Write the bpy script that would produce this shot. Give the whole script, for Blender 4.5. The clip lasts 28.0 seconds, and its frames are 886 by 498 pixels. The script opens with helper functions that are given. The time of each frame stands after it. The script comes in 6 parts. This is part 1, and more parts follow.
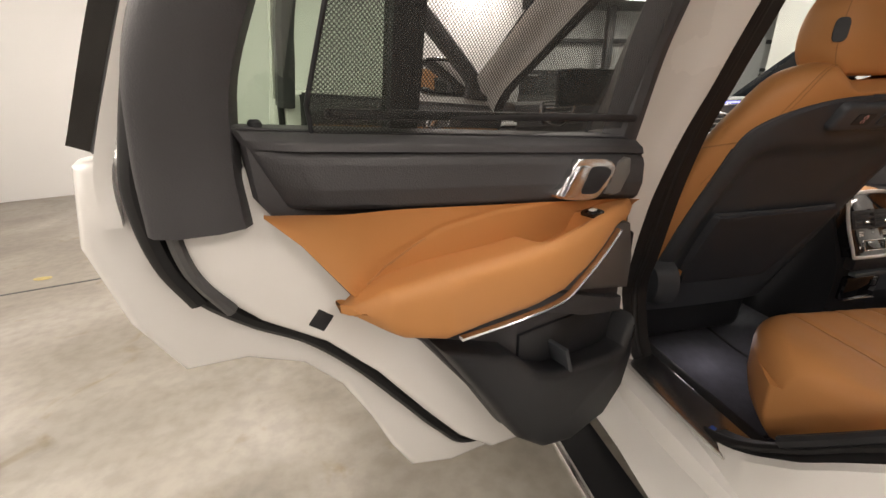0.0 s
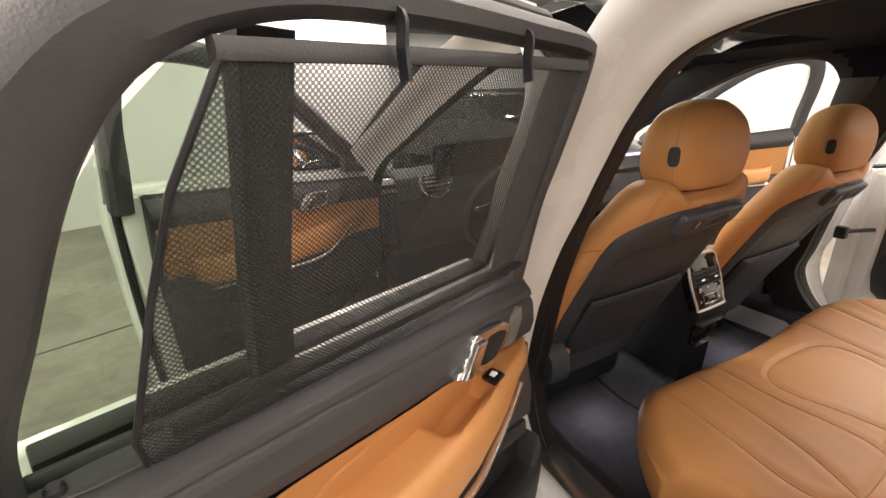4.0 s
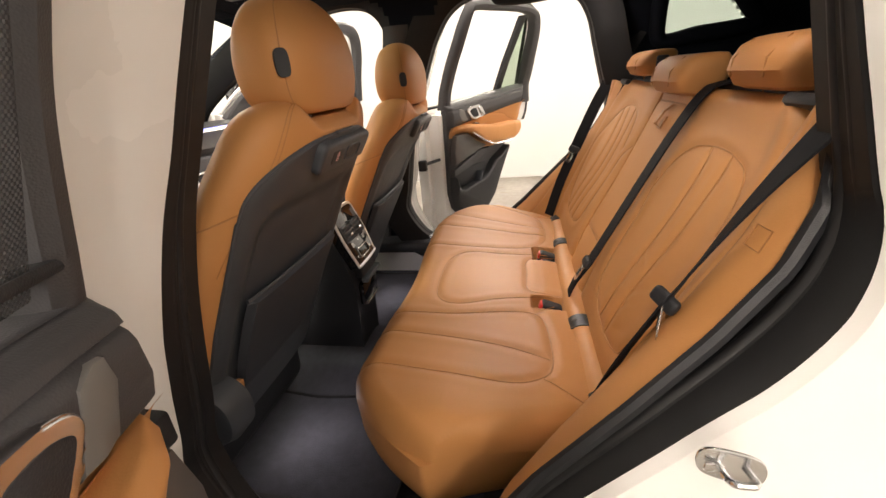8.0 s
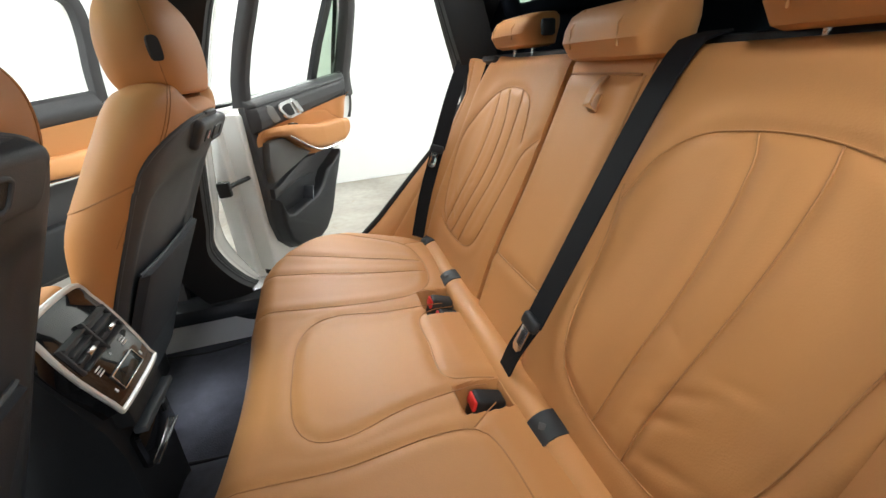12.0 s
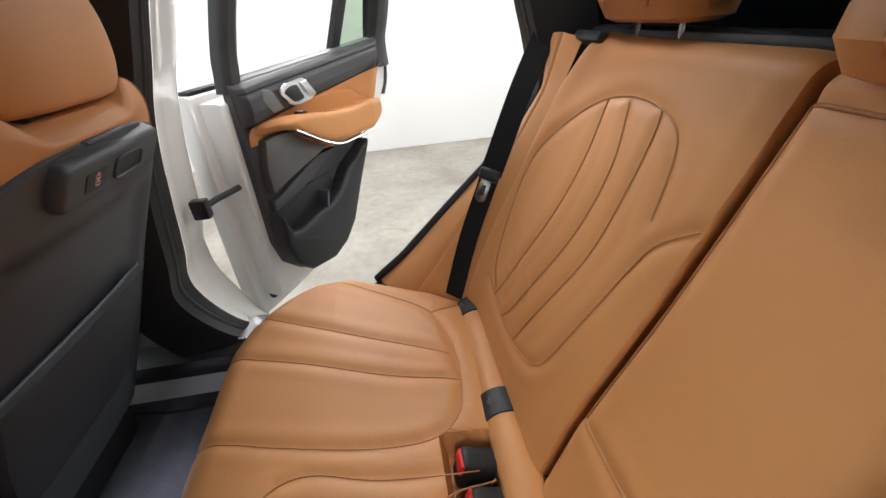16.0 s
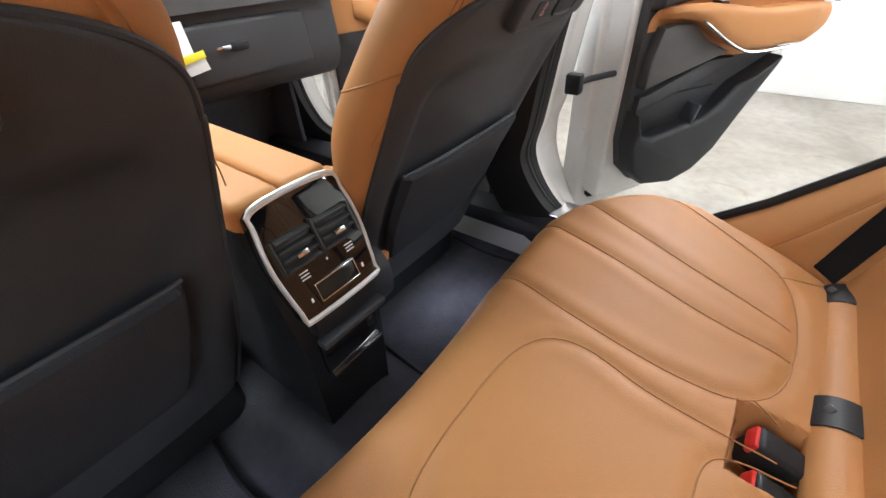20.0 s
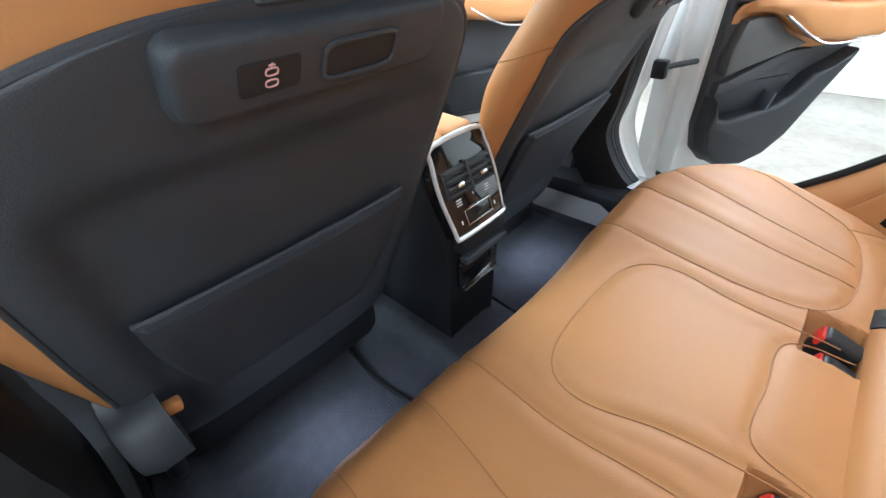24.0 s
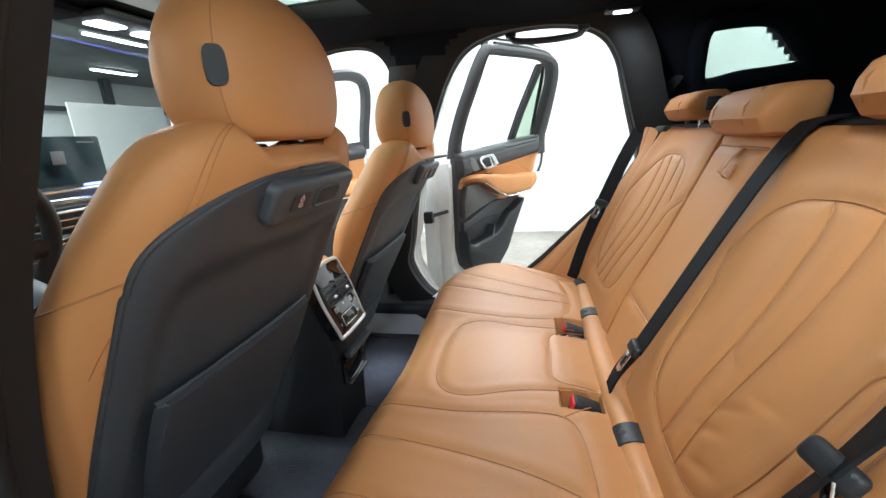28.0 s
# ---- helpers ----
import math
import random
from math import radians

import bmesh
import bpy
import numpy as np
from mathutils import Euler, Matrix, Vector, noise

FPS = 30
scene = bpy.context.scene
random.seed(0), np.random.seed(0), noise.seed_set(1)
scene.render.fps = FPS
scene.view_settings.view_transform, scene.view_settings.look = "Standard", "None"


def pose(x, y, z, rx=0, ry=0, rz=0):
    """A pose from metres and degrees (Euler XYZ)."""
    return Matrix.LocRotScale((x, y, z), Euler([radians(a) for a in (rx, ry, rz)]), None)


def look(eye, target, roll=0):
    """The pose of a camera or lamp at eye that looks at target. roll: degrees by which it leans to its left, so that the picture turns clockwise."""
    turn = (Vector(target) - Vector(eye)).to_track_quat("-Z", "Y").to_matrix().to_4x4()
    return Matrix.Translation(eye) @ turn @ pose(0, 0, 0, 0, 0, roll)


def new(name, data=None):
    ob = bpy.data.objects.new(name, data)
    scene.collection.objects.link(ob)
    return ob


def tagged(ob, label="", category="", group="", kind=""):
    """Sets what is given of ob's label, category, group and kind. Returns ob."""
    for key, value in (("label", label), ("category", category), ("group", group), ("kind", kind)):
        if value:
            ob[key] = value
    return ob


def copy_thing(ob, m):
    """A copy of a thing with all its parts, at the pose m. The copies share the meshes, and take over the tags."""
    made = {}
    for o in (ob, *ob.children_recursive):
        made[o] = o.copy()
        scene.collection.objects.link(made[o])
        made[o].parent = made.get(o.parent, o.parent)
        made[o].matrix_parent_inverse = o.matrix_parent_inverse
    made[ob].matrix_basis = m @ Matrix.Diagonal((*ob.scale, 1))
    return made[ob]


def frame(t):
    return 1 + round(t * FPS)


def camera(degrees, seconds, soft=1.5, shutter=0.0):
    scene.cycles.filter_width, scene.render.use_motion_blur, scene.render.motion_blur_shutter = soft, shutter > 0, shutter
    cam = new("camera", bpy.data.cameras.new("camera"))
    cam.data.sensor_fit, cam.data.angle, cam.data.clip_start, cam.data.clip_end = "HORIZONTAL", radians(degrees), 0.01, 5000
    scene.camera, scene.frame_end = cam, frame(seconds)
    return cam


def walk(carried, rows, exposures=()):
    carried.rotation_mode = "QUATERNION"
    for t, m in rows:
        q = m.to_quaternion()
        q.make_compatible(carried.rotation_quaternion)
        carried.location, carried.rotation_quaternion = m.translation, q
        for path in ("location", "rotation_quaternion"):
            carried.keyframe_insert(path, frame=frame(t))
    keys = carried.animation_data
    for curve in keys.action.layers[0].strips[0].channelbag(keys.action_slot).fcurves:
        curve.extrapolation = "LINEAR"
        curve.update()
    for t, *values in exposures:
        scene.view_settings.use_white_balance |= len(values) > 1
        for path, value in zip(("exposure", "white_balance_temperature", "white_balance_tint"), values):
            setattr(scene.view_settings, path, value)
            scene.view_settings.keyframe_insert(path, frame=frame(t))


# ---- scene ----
cam = camera(93.5, 28.0)
PATH = [
    (0, (-1.396, -0.208, 1.349), (-1.029, 1.625, 0.639), -1.0),
    (0.5, (-1.376, -0.186, 1.387), (-1.017, 1.650, 0.680), -1.0),
    (1, (-1.369, -0.168, 1.422), (-1.010, 1.669, 0.716), -1.0),
    (1.5, (-1.372, -0.144, 1.477), (-0.999, 1.693, 0.780), -1.0),
    (2, (-1.367, -0.124, 1.508), (-0.956, 1.706, 0.813), -1.1),
    (2.5, (-1.356, -0.109, 1.531), (-0.884, 1.707, 0.838), -1.4),
    (4.5, (-1.335, -0.060, 1.578), (-0.307, 1.520, 0.911), -2.5),
    (5, (-1.305, -0.042, 1.548), (-0.115, 1.417, 0.872), -2.9),
    (5.5, (-1.245, 0.001, 1.507), (0.105, 1.307, 0.820), -3.4),
    (6, (-1.188, 0.047, 1.464), (0.304, 1.184, 0.769), -3.9),
    (6.5, (-1.174, 0.088, 1.434), (0.438, 1.036, 0.723), -4.3),
    (7, (-1.158, 0.102, 1.410), (0.548, 0.852, 0.685), -4.4),
    (7.5, (-1.138, 0.116, 1.396), (0.636, 0.673, 0.658), -4.7),
    (8, (-1.136, 0.140, 1.403), (0.677, 0.511, 0.644), -5.0),
    (8.5, (-1.104, 0.176, 1.405), (0.731, 0.380, 0.639), -4.9),
    (9, (-1.023, 0.218, 1.411), (0.819, 0.266, 0.634), -5.2),
    (9.5, (-0.968, 0.253, 1.397), (0.868, 0.163, 0.608), -5.1),
    (10, (-0.946, 0.280, 1.383), (0.880, 0.077, 0.592), -4.9),
    (10.5, (-0.922, 0.298, 1.385), (0.882, 0.002, 0.572), -5.1),
    (11, (-0.852, 0.284, 1.376), (0.942, -0.068, 0.564), -5.1),
    (11.5, (-0.760, 0.262, 1.365), (1.020, -0.137, 0.545), -5.3),
    (12, (-0.662, 0.239, 1.346), (1.111, -0.186, 0.525), -5.1),
    (12.5, (-0.589, 0.229, 1.346), (1.179, -0.212, 0.522), -5.2),
    (13, (-0.507, 0.212, 1.352), (1.258, -0.239, 0.528), -5.4),
    (13.5, (-0.429, 0.212, 1.356), (1.329, -0.290, 0.546), -3.9),
    (15.5, (-0.222, 0.110, 1.392), (1.503, -0.212, 0.430), -5.4),
    (16, (-0.203, 0.116, 1.390), (1.530, -0.053, 0.406), -5.2),
    (16.5, (-0.196, 0.132, 1.374), (1.531, 0.156, 0.366), -5.0),
    (17, (-0.188, 0.142, 1.377), (1.509, 0.379, 0.345), -4.9),
    (17.5, (-0.187, 0.150, 1.382), (1.452, 0.578, 0.318), -4.9),
    (18, (-0.187, 0.153, 1.383), (1.380, 0.738, 0.286), -4.5),
    (18.5, (-0.199, 0.163, 1.377), (1.293, 0.880, 0.254), -4.3),
    (19, (-0.211, 0.170, 1.369), (1.203, 0.998, 0.222), -3.9),
    (19.5, (-0.231, 0.183, 1.352), (1.097, 1.107, 0.176), -3.7),
    (20, (-0.253, 0.203, 1.327), (1.001, 1.207, 0.135), -3.4),
    (20.5, (-0.280, 0.217, 1.326), (0.917, 1.277, 0.125), -2.9),
    (21, (-0.311, 0.225, 1.339), (0.834, 1.333, 0.130), -2.8),
    (21.5, (-0.341, 0.236, 1.346), (0.777, 1.371, 0.138), -2.3),
    (23.5, (-0.485, 0.213, 1.355), (0.615, 1.394, 0.173), -4.1),
    (24, (-0.524, 0.198, 1.347), (0.621, 1.327, 0.158), -3.8),
    (24.5, (-0.564, 0.191, 1.353), (0.652, 1.247, 0.168), -3.6),
    (25, (-0.626, 0.174, 1.361), (0.688, 1.143, 0.206), -3.3),
    (25.5, (-0.689, 0.169, 1.374), (0.743, 1.038, 0.281), -3.1),
    (26, (-0.755, 0.168, 1.376), (0.801, 0.933, 0.378), -3.0),
    (26.5, (-0.826, 0.174, 1.376), (0.850, 0.831, 0.504), -3.1),
    (27, (-0.857, 0.176, 1.365), (0.913, 0.735, 0.620), -3.3),
    (27.5, (-0.885, 0.176, 1.358), (0.953, 0.652, 0.731), -3.3),
    (28, (-0.908, 0.172, 1.357), (0.978, 0.582, 0.833), -3.5),
]
walk(cam, [(t, look(eye, target, roll)) for t, eye, target, roll in PATH], [(0, 0.40, 7050, 15), (2.5, 0.62, 7000, 15), (5, 0.85, 7100, 15), (8, 0.85, 7300, 15), (10, 0.98, 7200, 15), (11, 0.95, 6500, 7), (12, 0.95, 6000, 2), (14, 0.85, 5900, 1), (16, 0.72, 6000, 9), (18, 0.78, 6000, 12), (20, 0.95, 5900, 9), (21, 1.05, 5550, 5), (22.5, 1.2, 5400, 3), (24, 1.35, 5250, 2), (26, 1.25, 5500, 1), (28, 1.18, 5550, 1)])

# ---- light ----
world = bpy.data.worlds.new("world")
scene.world = world
world.use_nodes = True
world.node_tree.nodes["Background"].inputs[0].default_value = (0.95, 0.97, 1.0, 1)
world.node_tree.nodes["Background"].inputs[1].default_value = 0.25


def lamp(name, x, y, z, sx, sy, power, colour=(1.0, 0.96, 0.90), target=None):
    data = bpy.data.lights.new(name, "AREA")
    data.shape, data.size, data.size_y, data.energy, data.color = "RECTANGLE", sx, sy, power, colour
    ob = new(name, data)
    ob.matrix_world = look((x, y, z), target or (x, y + 0.001, 0))
    return ob


for lx, side, power in ((-5.2, 1, 62), (-2.9, 1, 50), (2.6, -1, 62), (4.1, -1, 40)):
    for ly in (-3.2, 0.6, 4.4):
        lamp("hall_light", lx, ly, 3.62, 0.25, 2.3, power, target=(lx + side * 2.4, ly, 1.2))
for lx in (1.5, 7.5):
    for ly in (9.0, 12.5):
        lamp("car_park_light", lx, ly, 3.70, 1.4, 0.2, 90)
for lx in (0.078, 0.208):
    lamp("overhead_light", lx, 1.23, 1.665, 0.06, 0.04, 0.8, (1.0, 0.97, 0.93))
for lx in (-0.45, 0.45):
    lamp("reading_light", lx, -0.08, 1.645, 0.03, 0.05, 0.5, (1.0, 0.95, 0.90))
for lx in (-0.36, 0.40):
    lamp("footwell_light", lx, 0.74, 0.66, 0.12, 0.06, 0.17, (0.95, 0.93, 1.0), (lx, 0.55, 0.5))
for ly in (-3.2, 0.6, 4.4):
    lamp("hall_light", 0.1, ly, 3.62, 0.25, 2.3, 40)


# ---- materials ----
def material(name, colour, rough=0.5, metal=0.0, grain=None, vary=None, spec=0.5, coat=0.0, alpha_glass=0.0, emit=None):
    """grain: (scale, bump distance); vary: (scale, amount of lightness change)."""
    m = bpy.data.materials.new(name)
    m.use_nodes = True
    nt = m.node_tree
    p = nt.nodes["Principled BSDF"]
    p.inputs["Base Color"].default_value = (*colour, 1)
    p.inputs["Roughness"].default_value = rough
    p.inputs["Metallic"].default_value = metal
    p.inputs["Specular IOR Level"].default_value = spec
    p.inputs["Coat Weight"].default_value = coat
    tc = nt.nodes.new("ShaderNodeTexCoord")
    if vary:
        n = nt.nodes.new("ShaderNodeTexNoise")
        n.inputs["Scale"].default_value, n.inputs["Detail"].default_value = vary[0], 6
        r = nt.nodes.new("ShaderNodeMapRange")
        r.inputs[3].default_value, r.inputs[4].default_value = 1 - vary[1], 1 + vary[1]
        mix = nt.nodes.new("ShaderNodeVectorMath")
        mix.operation = "SCALE"
        mix.inputs[0].default_value = colour
        nt.links.new(tc.outputs["Object"], n.inputs["Vector"])
        nt.links.new(n.outputs["Fac"], r.inputs[0])
        nt.links.new(r.outputs[0], mix.inputs["Scale"])
        nt.links.new(mix.outputs[0], p.inputs["Base Color"])
        rr = nt.nodes.new("ShaderNodeMapRange")
        rr.inputs[3].default_value, rr.inputs[4].default_value = max(0.02, rough - 0.07), min(1, rough + 0.07)
        nt.links.new(n.outputs["Fac"], rr.inputs[0])
        nt.links.new(rr.outputs[0], p.inputs["Roughness"])
    if grain:
        v = nt.nodes.new("ShaderNodeTexVoronoi")
        v.inputs["Scale"].default_value = grain[0]
        b = nt.nodes.new("ShaderNodeBump")
        b.inputs["Strength"].default_value, b.inputs["Distance"].default_value = 0.5, grain[1]
        nt.links.new(tc.outputs["Object"], v.inputs["Vector"])
        nt.links.new(v.outputs["Distance"], b.inputs["Height"])
        nt.links.new(b.outputs[0], p.inputs["Normal"])
    if alpha_glass:
        p.inputs["Transmission Weight"].default_value = alpha_glass
        p.inputs["IOR"].default_value = 1.45
    if emit:
        p.inputs["Emission Color"].default_value = (*emit[:3], 1)
        p.inputs["Emission Strength"].default_value = emit[3]
    return m


LEATHER = material("cognac_leather", (0.525, 0.238, 0.083), 0.52, grain=(420, 0.0002), vary=(7, 0.06), spec=0.4)
LEATHER_SEAM = material("leather_seam", (0.40, 0.18, 0.06), 0.6, vary=(60, 0.1))
CHARCOAL = material("charcoal_trim", (0.044, 0.043, 0.047), 0.55, grain=(500, 0.0005), vary=(9, 0.12))
BLACK = material("black_plastic", (0.017, 0.018, 0.021), 0.5, grain=(600, 0.0004), vary=(12, 0.15), spec=0.4)
SHELL = material("seat_back_shell", (0.046, 0.051, 0.060), 0.5, grain=(700, 0.0003), vary=(10, 0.12))
PANEL = material("seat_back_panel", (0.032, 0.035, 0.043), 0.62, grain=(500, 0.0006), vary=(10, 0.12))
GREYTRIM = material("grey_wood_trim", (0.085, 0.080, 0.078), 0.38, vary=(25, 0.2))
SATIN_DARK = material("dark_grey_rubber", (0.07, 0.07, 0.072), 0.5, vary=(20, 0.1))
SATIN_GREY = material("satin_grey_plastic", (0.15, 0.145, 0.14), 0.42, vary=(30, 0.1))
RUBBER = material("black_rubber", (0.013, 0.013, 0.014), 0.52, vary=(30, 0.15), spec=0.3)
CARPET = material("black_carpet", (0.070, 0.071, 0.084), 0.95, grain=(350, 0.002), vary=(40, 0.3), spec=0.1)
WEBBING = material("seat_belt_webbing", (0.010, 0.010, 0.012), 0.75, grain=(900, 0.0005), vary=(50, 0.15), spec=0.15)
PAINT = material("white_car_paint", (0.80, 0.79, 0.77), 0.25, coat=0.6, vary=(3, 0.02))
SILVER = material("silver_plated_plastic", (0.74, 0.74, 0.75), 0.34, 0.35, vary=(40, 0.04), coat=0.3)
CHROME = material("satin_chrome", (0.72, 0.72, 0.73), 0.22, 1.0, vary=(40, 0.05))
GLOSS = material("gloss_black", (0.008, 0.008, 0.009), 0.06, coat=0.5)
PORT_PRINT = material("pale_red_print", (0.75, 0.42, 0.40), 0.5)
RED = material("red_button", (0.72, 0.035, 0.03), 0.35)
HEADLINER = material("black_headliner", (0.009, 0.011, 0.016), 0.95, grain=(600, 0.001), vary=(15, 0.15), spec=0.1)
WHITE_PLASTIC = material("white_print", (0.8, 0.8, 0.8), 0.5)
MARK_BLUE = material("blue_print", (0.03, 0.08, 0.35), 0.4)
STAIN = material("worn_yellow_paint", (0.50, 0.40, 0.16), 0.7, vary=(40, 0.4))
YELLOW = material("yellow_print", (0.85, 0.72, 0.02), 0.5)
GLOW_BLUE = material("ambient_light_blue", (0.1, 0.1, 0.6), 0.4, emit=(0.25, 0.28, 1.0, 2.2))
GLOW_WHITE = material("lamp_glow", (1, 1, 1), 0.4, emit=(1.0, 0.98, 0.95, 14))
TUBE_GLOW = material("tube_glow", (1, 1, 1), 0.4, emit=(1.0, 0.98, 0.95, 9))
SCREEN = material("screen_glass", (0.012, 0.02, 0.022), 0.08, vary=(8, 0.3))
WALL = material("white_wall_paint", (0.86, 0.86, 0.85), 0.7, grain=(60, 0.001), vary=(0.8, 0.025))
DARKSTEEL = material("dark_steel", (0.06, 0.062, 0.065), 0.5, vary=(5, 0.2))
CEILING = material("dark_ceiling", (0.22, 0.23, 0.225), 0.8, vary=(1.5, 0.2))
BLACKCAR = material("black_car_paint", (0.012, 0.013, 0.015), 0.08, coat=1.0)
CARGLASS = material("dark_car_glass", (0.02, 0.022, 0.024), 0.05)


def glass(name, colour):
    m = bpy.data.materials.new(name)
    m.use_nodes = True
    nt = m.node_tree
    nt.nodes.remove(nt.nodes["Principled BSDF"])
    t, g, x = (nt.nodes.new("ShaderNode" + k) for k in ("BsdfTransparent", "BsdfGlossy", "MixShader"))
    t.inputs[0].default_value, g.inputs["Roughness"].default_value, x.inputs[0].default_value = (*colour, 1), 0.02, 0.07
    nt.links.new(t.outputs[0], x.inputs[1])
    nt.links.new(g.outputs[0], x.inputs[2])
    nt.links.new(x.outputs[0], nt.nodes["Material Output"].inputs[0])
    return m


GREEN_GLASS = glass("green_tinted_glass", (0.42, 0.52, 0.42))
SMOKE_GLASS = glass("smoked_glass", (0.45, 0.55, 0.50))
CLEAR_GLASS = glass("clear_glass", (0.86, 0.92, 0.88))


def mesh_fabric():
    """Woven sunshade: staggered round holes about 6 mm apart."""
    m = bpy.data.materials.new("sunshade_mesh")
    m.use_nodes = True
    nt = m.node_tree
    p = nt.nodes["Principled BSDF"]
    p.inputs["Base Color"].default_value, p.inputs["Roughness"].default_value = (0.03, 0.03, 0.03, 1), 0.8
    tc, sep = nt.nodes.new("ShaderNodeTexCoord"), nt.nodes.new("ShaderNodeSeparateXYZ")
    nt.links.new(tc.outputs["Object"], sep.inputs[0])

    def math_node(op, a, b=None):
        n = nt.nodes.new("ShaderNodeMath")
        n.operation = op
        for k, v in enumerate((a, b)):
            if v is None:
                continue
            if isinstance(v, (int, float)):
                n.inputs[k].default_value = v
            else:
                nt.links.new(v, n.inputs[k])
        return n.outputs[0]

    k = 2 * math.pi / 0.0046
    a = math_node("COSINE", math_node("MULTIPLY", sep.outputs[0], k))
    b = math_node("COSINE", math_node("MULTIPLY", sep.outputs[2], k))
    both = math_node("MULTIPLY", a, b)
    soft = math_node("MULTIPLY", math_node("SUBTRACT", both, -0.05), 1.6)
    hole = math_node("MINIMUM", math_node("MAXIMUM", soft, 0.16), 0.62)
    tr, x = nt.nodes.new("ShaderNodeBsdfTransparent"), nt.nodes.new("ShaderNodeMixShader")
    nt.links.new(hole, x.inputs[0])
    nt.links.new(p.outputs[0], x.inputs[1])
    nt.links.new(tr.outputs[0], x.inputs[2])
    nt.links.new(x.outputs[0], nt.nodes["Material Output"].inputs[0])
    return m


MESH = mesh_fabric()


def concrete():
    m = bpy.data.materials.new("stained_concrete")
    m.use_nodes = True
    nt = m.node_tree
    p = nt.nodes["Principled BSDF"]
    tc = nt.nodes.new("ShaderNodeTexCoord")

    def noise_node(scale, detail, dist=0.0):
        n = nt.nodes.new("ShaderNodeTexNoise")
        n.inputs["Scale"].default_value, n.inputs["Detail"].default_value, n.inputs["Distortion"].default_value = scale, detail, dist
        nt.links.new(tc.outputs["Object"], n.inputs["Vector"])
        return n.outputs["Fac"]

    def ramp(src, stops):
        r = nt.nodes.new("ShaderNodeValToRGB")
        e = r.color_ramp.elements
        e[0].position, e[0].color = stops[0][0], (*stops[0][1], 1)
        e[1].position, e[1].color = stops[-1][0], (*stops[-1][1], 1)
        for pos, c in stops[1:-1]:
            q = e.new(pos)
            q.color = (*c, 1)
        nt.links.new(src, r.inputs[0])
        return r.outputs[0]

    def mix(fac, a, b, mode="MIX"):
        x = nt.nodes.new("ShaderNodeMix")
        x.data_type, x.blend_type = "RGBA", mode
        if isinstance(fac, float):
            x.inputs[0].default_value = fac
        else:
            nt.links.new(fac, x.inputs[0])
        nt.links.new(a, x.inputs[6])
        nt.links.new(b, x.inputs[7])
        return x.outputs[2]

    base = ramp(noise_node(1.3, 8, 0.6), [(0.3, (0.20, 0.178, 0.148)), (0.5, (0.275, 0.25, 0.213)), (0.7, (0.36, 0.335, 0.30))])
    fine = ramp(noise_node(14, 6), [(0.35, (0.72, 0.72, 0.72)), (0.6, (1, 1, 1))])
    spots = ramp(noise_node(3.1, 5, 1.5), [(0.62, (1, 1, 1)), (0.74, (0.80, 0.72, 0.58))])
    col = mix(1.0, mix(0.6, base, fine, "MULTIPLY"), spots, "MULTIPLY")
    nt.links.new(col, p.inputs["Base Color"])
    p.inputs["Roughness"].default_value = 0.42
    b = nt.nodes.new("ShaderNodeBump")
    b.inputs["Distance"].default_value, b.inputs["Strength"].default_value = 0.002, 0.4
    nt.links.new(noise_node(40, 6), b.inputs["Height"])
    nt.links.new(b.outputs[0], p.inputs["Normal"])
    return m


CONCRETE = concrete()


# ---- mesh helpers ----
def catmull(pts, n, closed=False):
    """n points evenly along a smooth curve through pts."""
    p = np.array(pts, float)
    if closed:
        p = np.vstack([p[-1], p, p[0], p[1]])
    else:
        p = np.vstack([2 * p[0] - p[1], p, 2 * p[-1] - p[-2]])
    out = []
    for i in range(1, len(p) - 2):
        for s in np.linspace(0, 1, 16, endpoint=False):
            a, b, c, d = p[i - 1], p[i], p[i + 1], p[i + 2]
            out.append(0.5 * (2 * b + (c - a) * s + (2 * a - 5 * b + 4 * c - d) * s * s + (3 * b - a - 3 * c + d) * s ** 3))
    if not closed:
        out.append(p[-2])
    out = np.array(out)
    ring = np.vstack([out, out[:1]]) if closed else out
    seg = np.r_[0, np.cumsum(np.linalg.norm(np.diff(ring, axis=0), axis=1))]
    at = np.linspace(0, seg[-1], n, endpoint=not closed)
    return np.stack([np.interp(at, seg, ring[:, k]) for k in range(p.shape[1])], axis=1)


def loft(rings, closed=True, cap=True):
    """Faces between rings of equal length."""
    rings = [np.array(r, float) for r in rings]
    n = len(rings[0])
    verts = [tuple(v) for r in rings for v in r]
    faces = []
    for i in range(len(rings) - 1):
        for j in range(n if closed else n - 1):
            k = (j + 1) % n
            faces.append((i * n + j, i * n + k, (i + 1) * n + k, (i + 1) * n + j))
    if cap and closed:
        faces.append(tuple(range(n))[::-1])
        faces.append(tuple((len(rings) - 1) * n + j for j in range(n)))
    return verts, faces


def grid(fn, us, vs):
    rings = [[fn(u, v) for v in vs] for u in us]
    return loft(rings, closed=False)


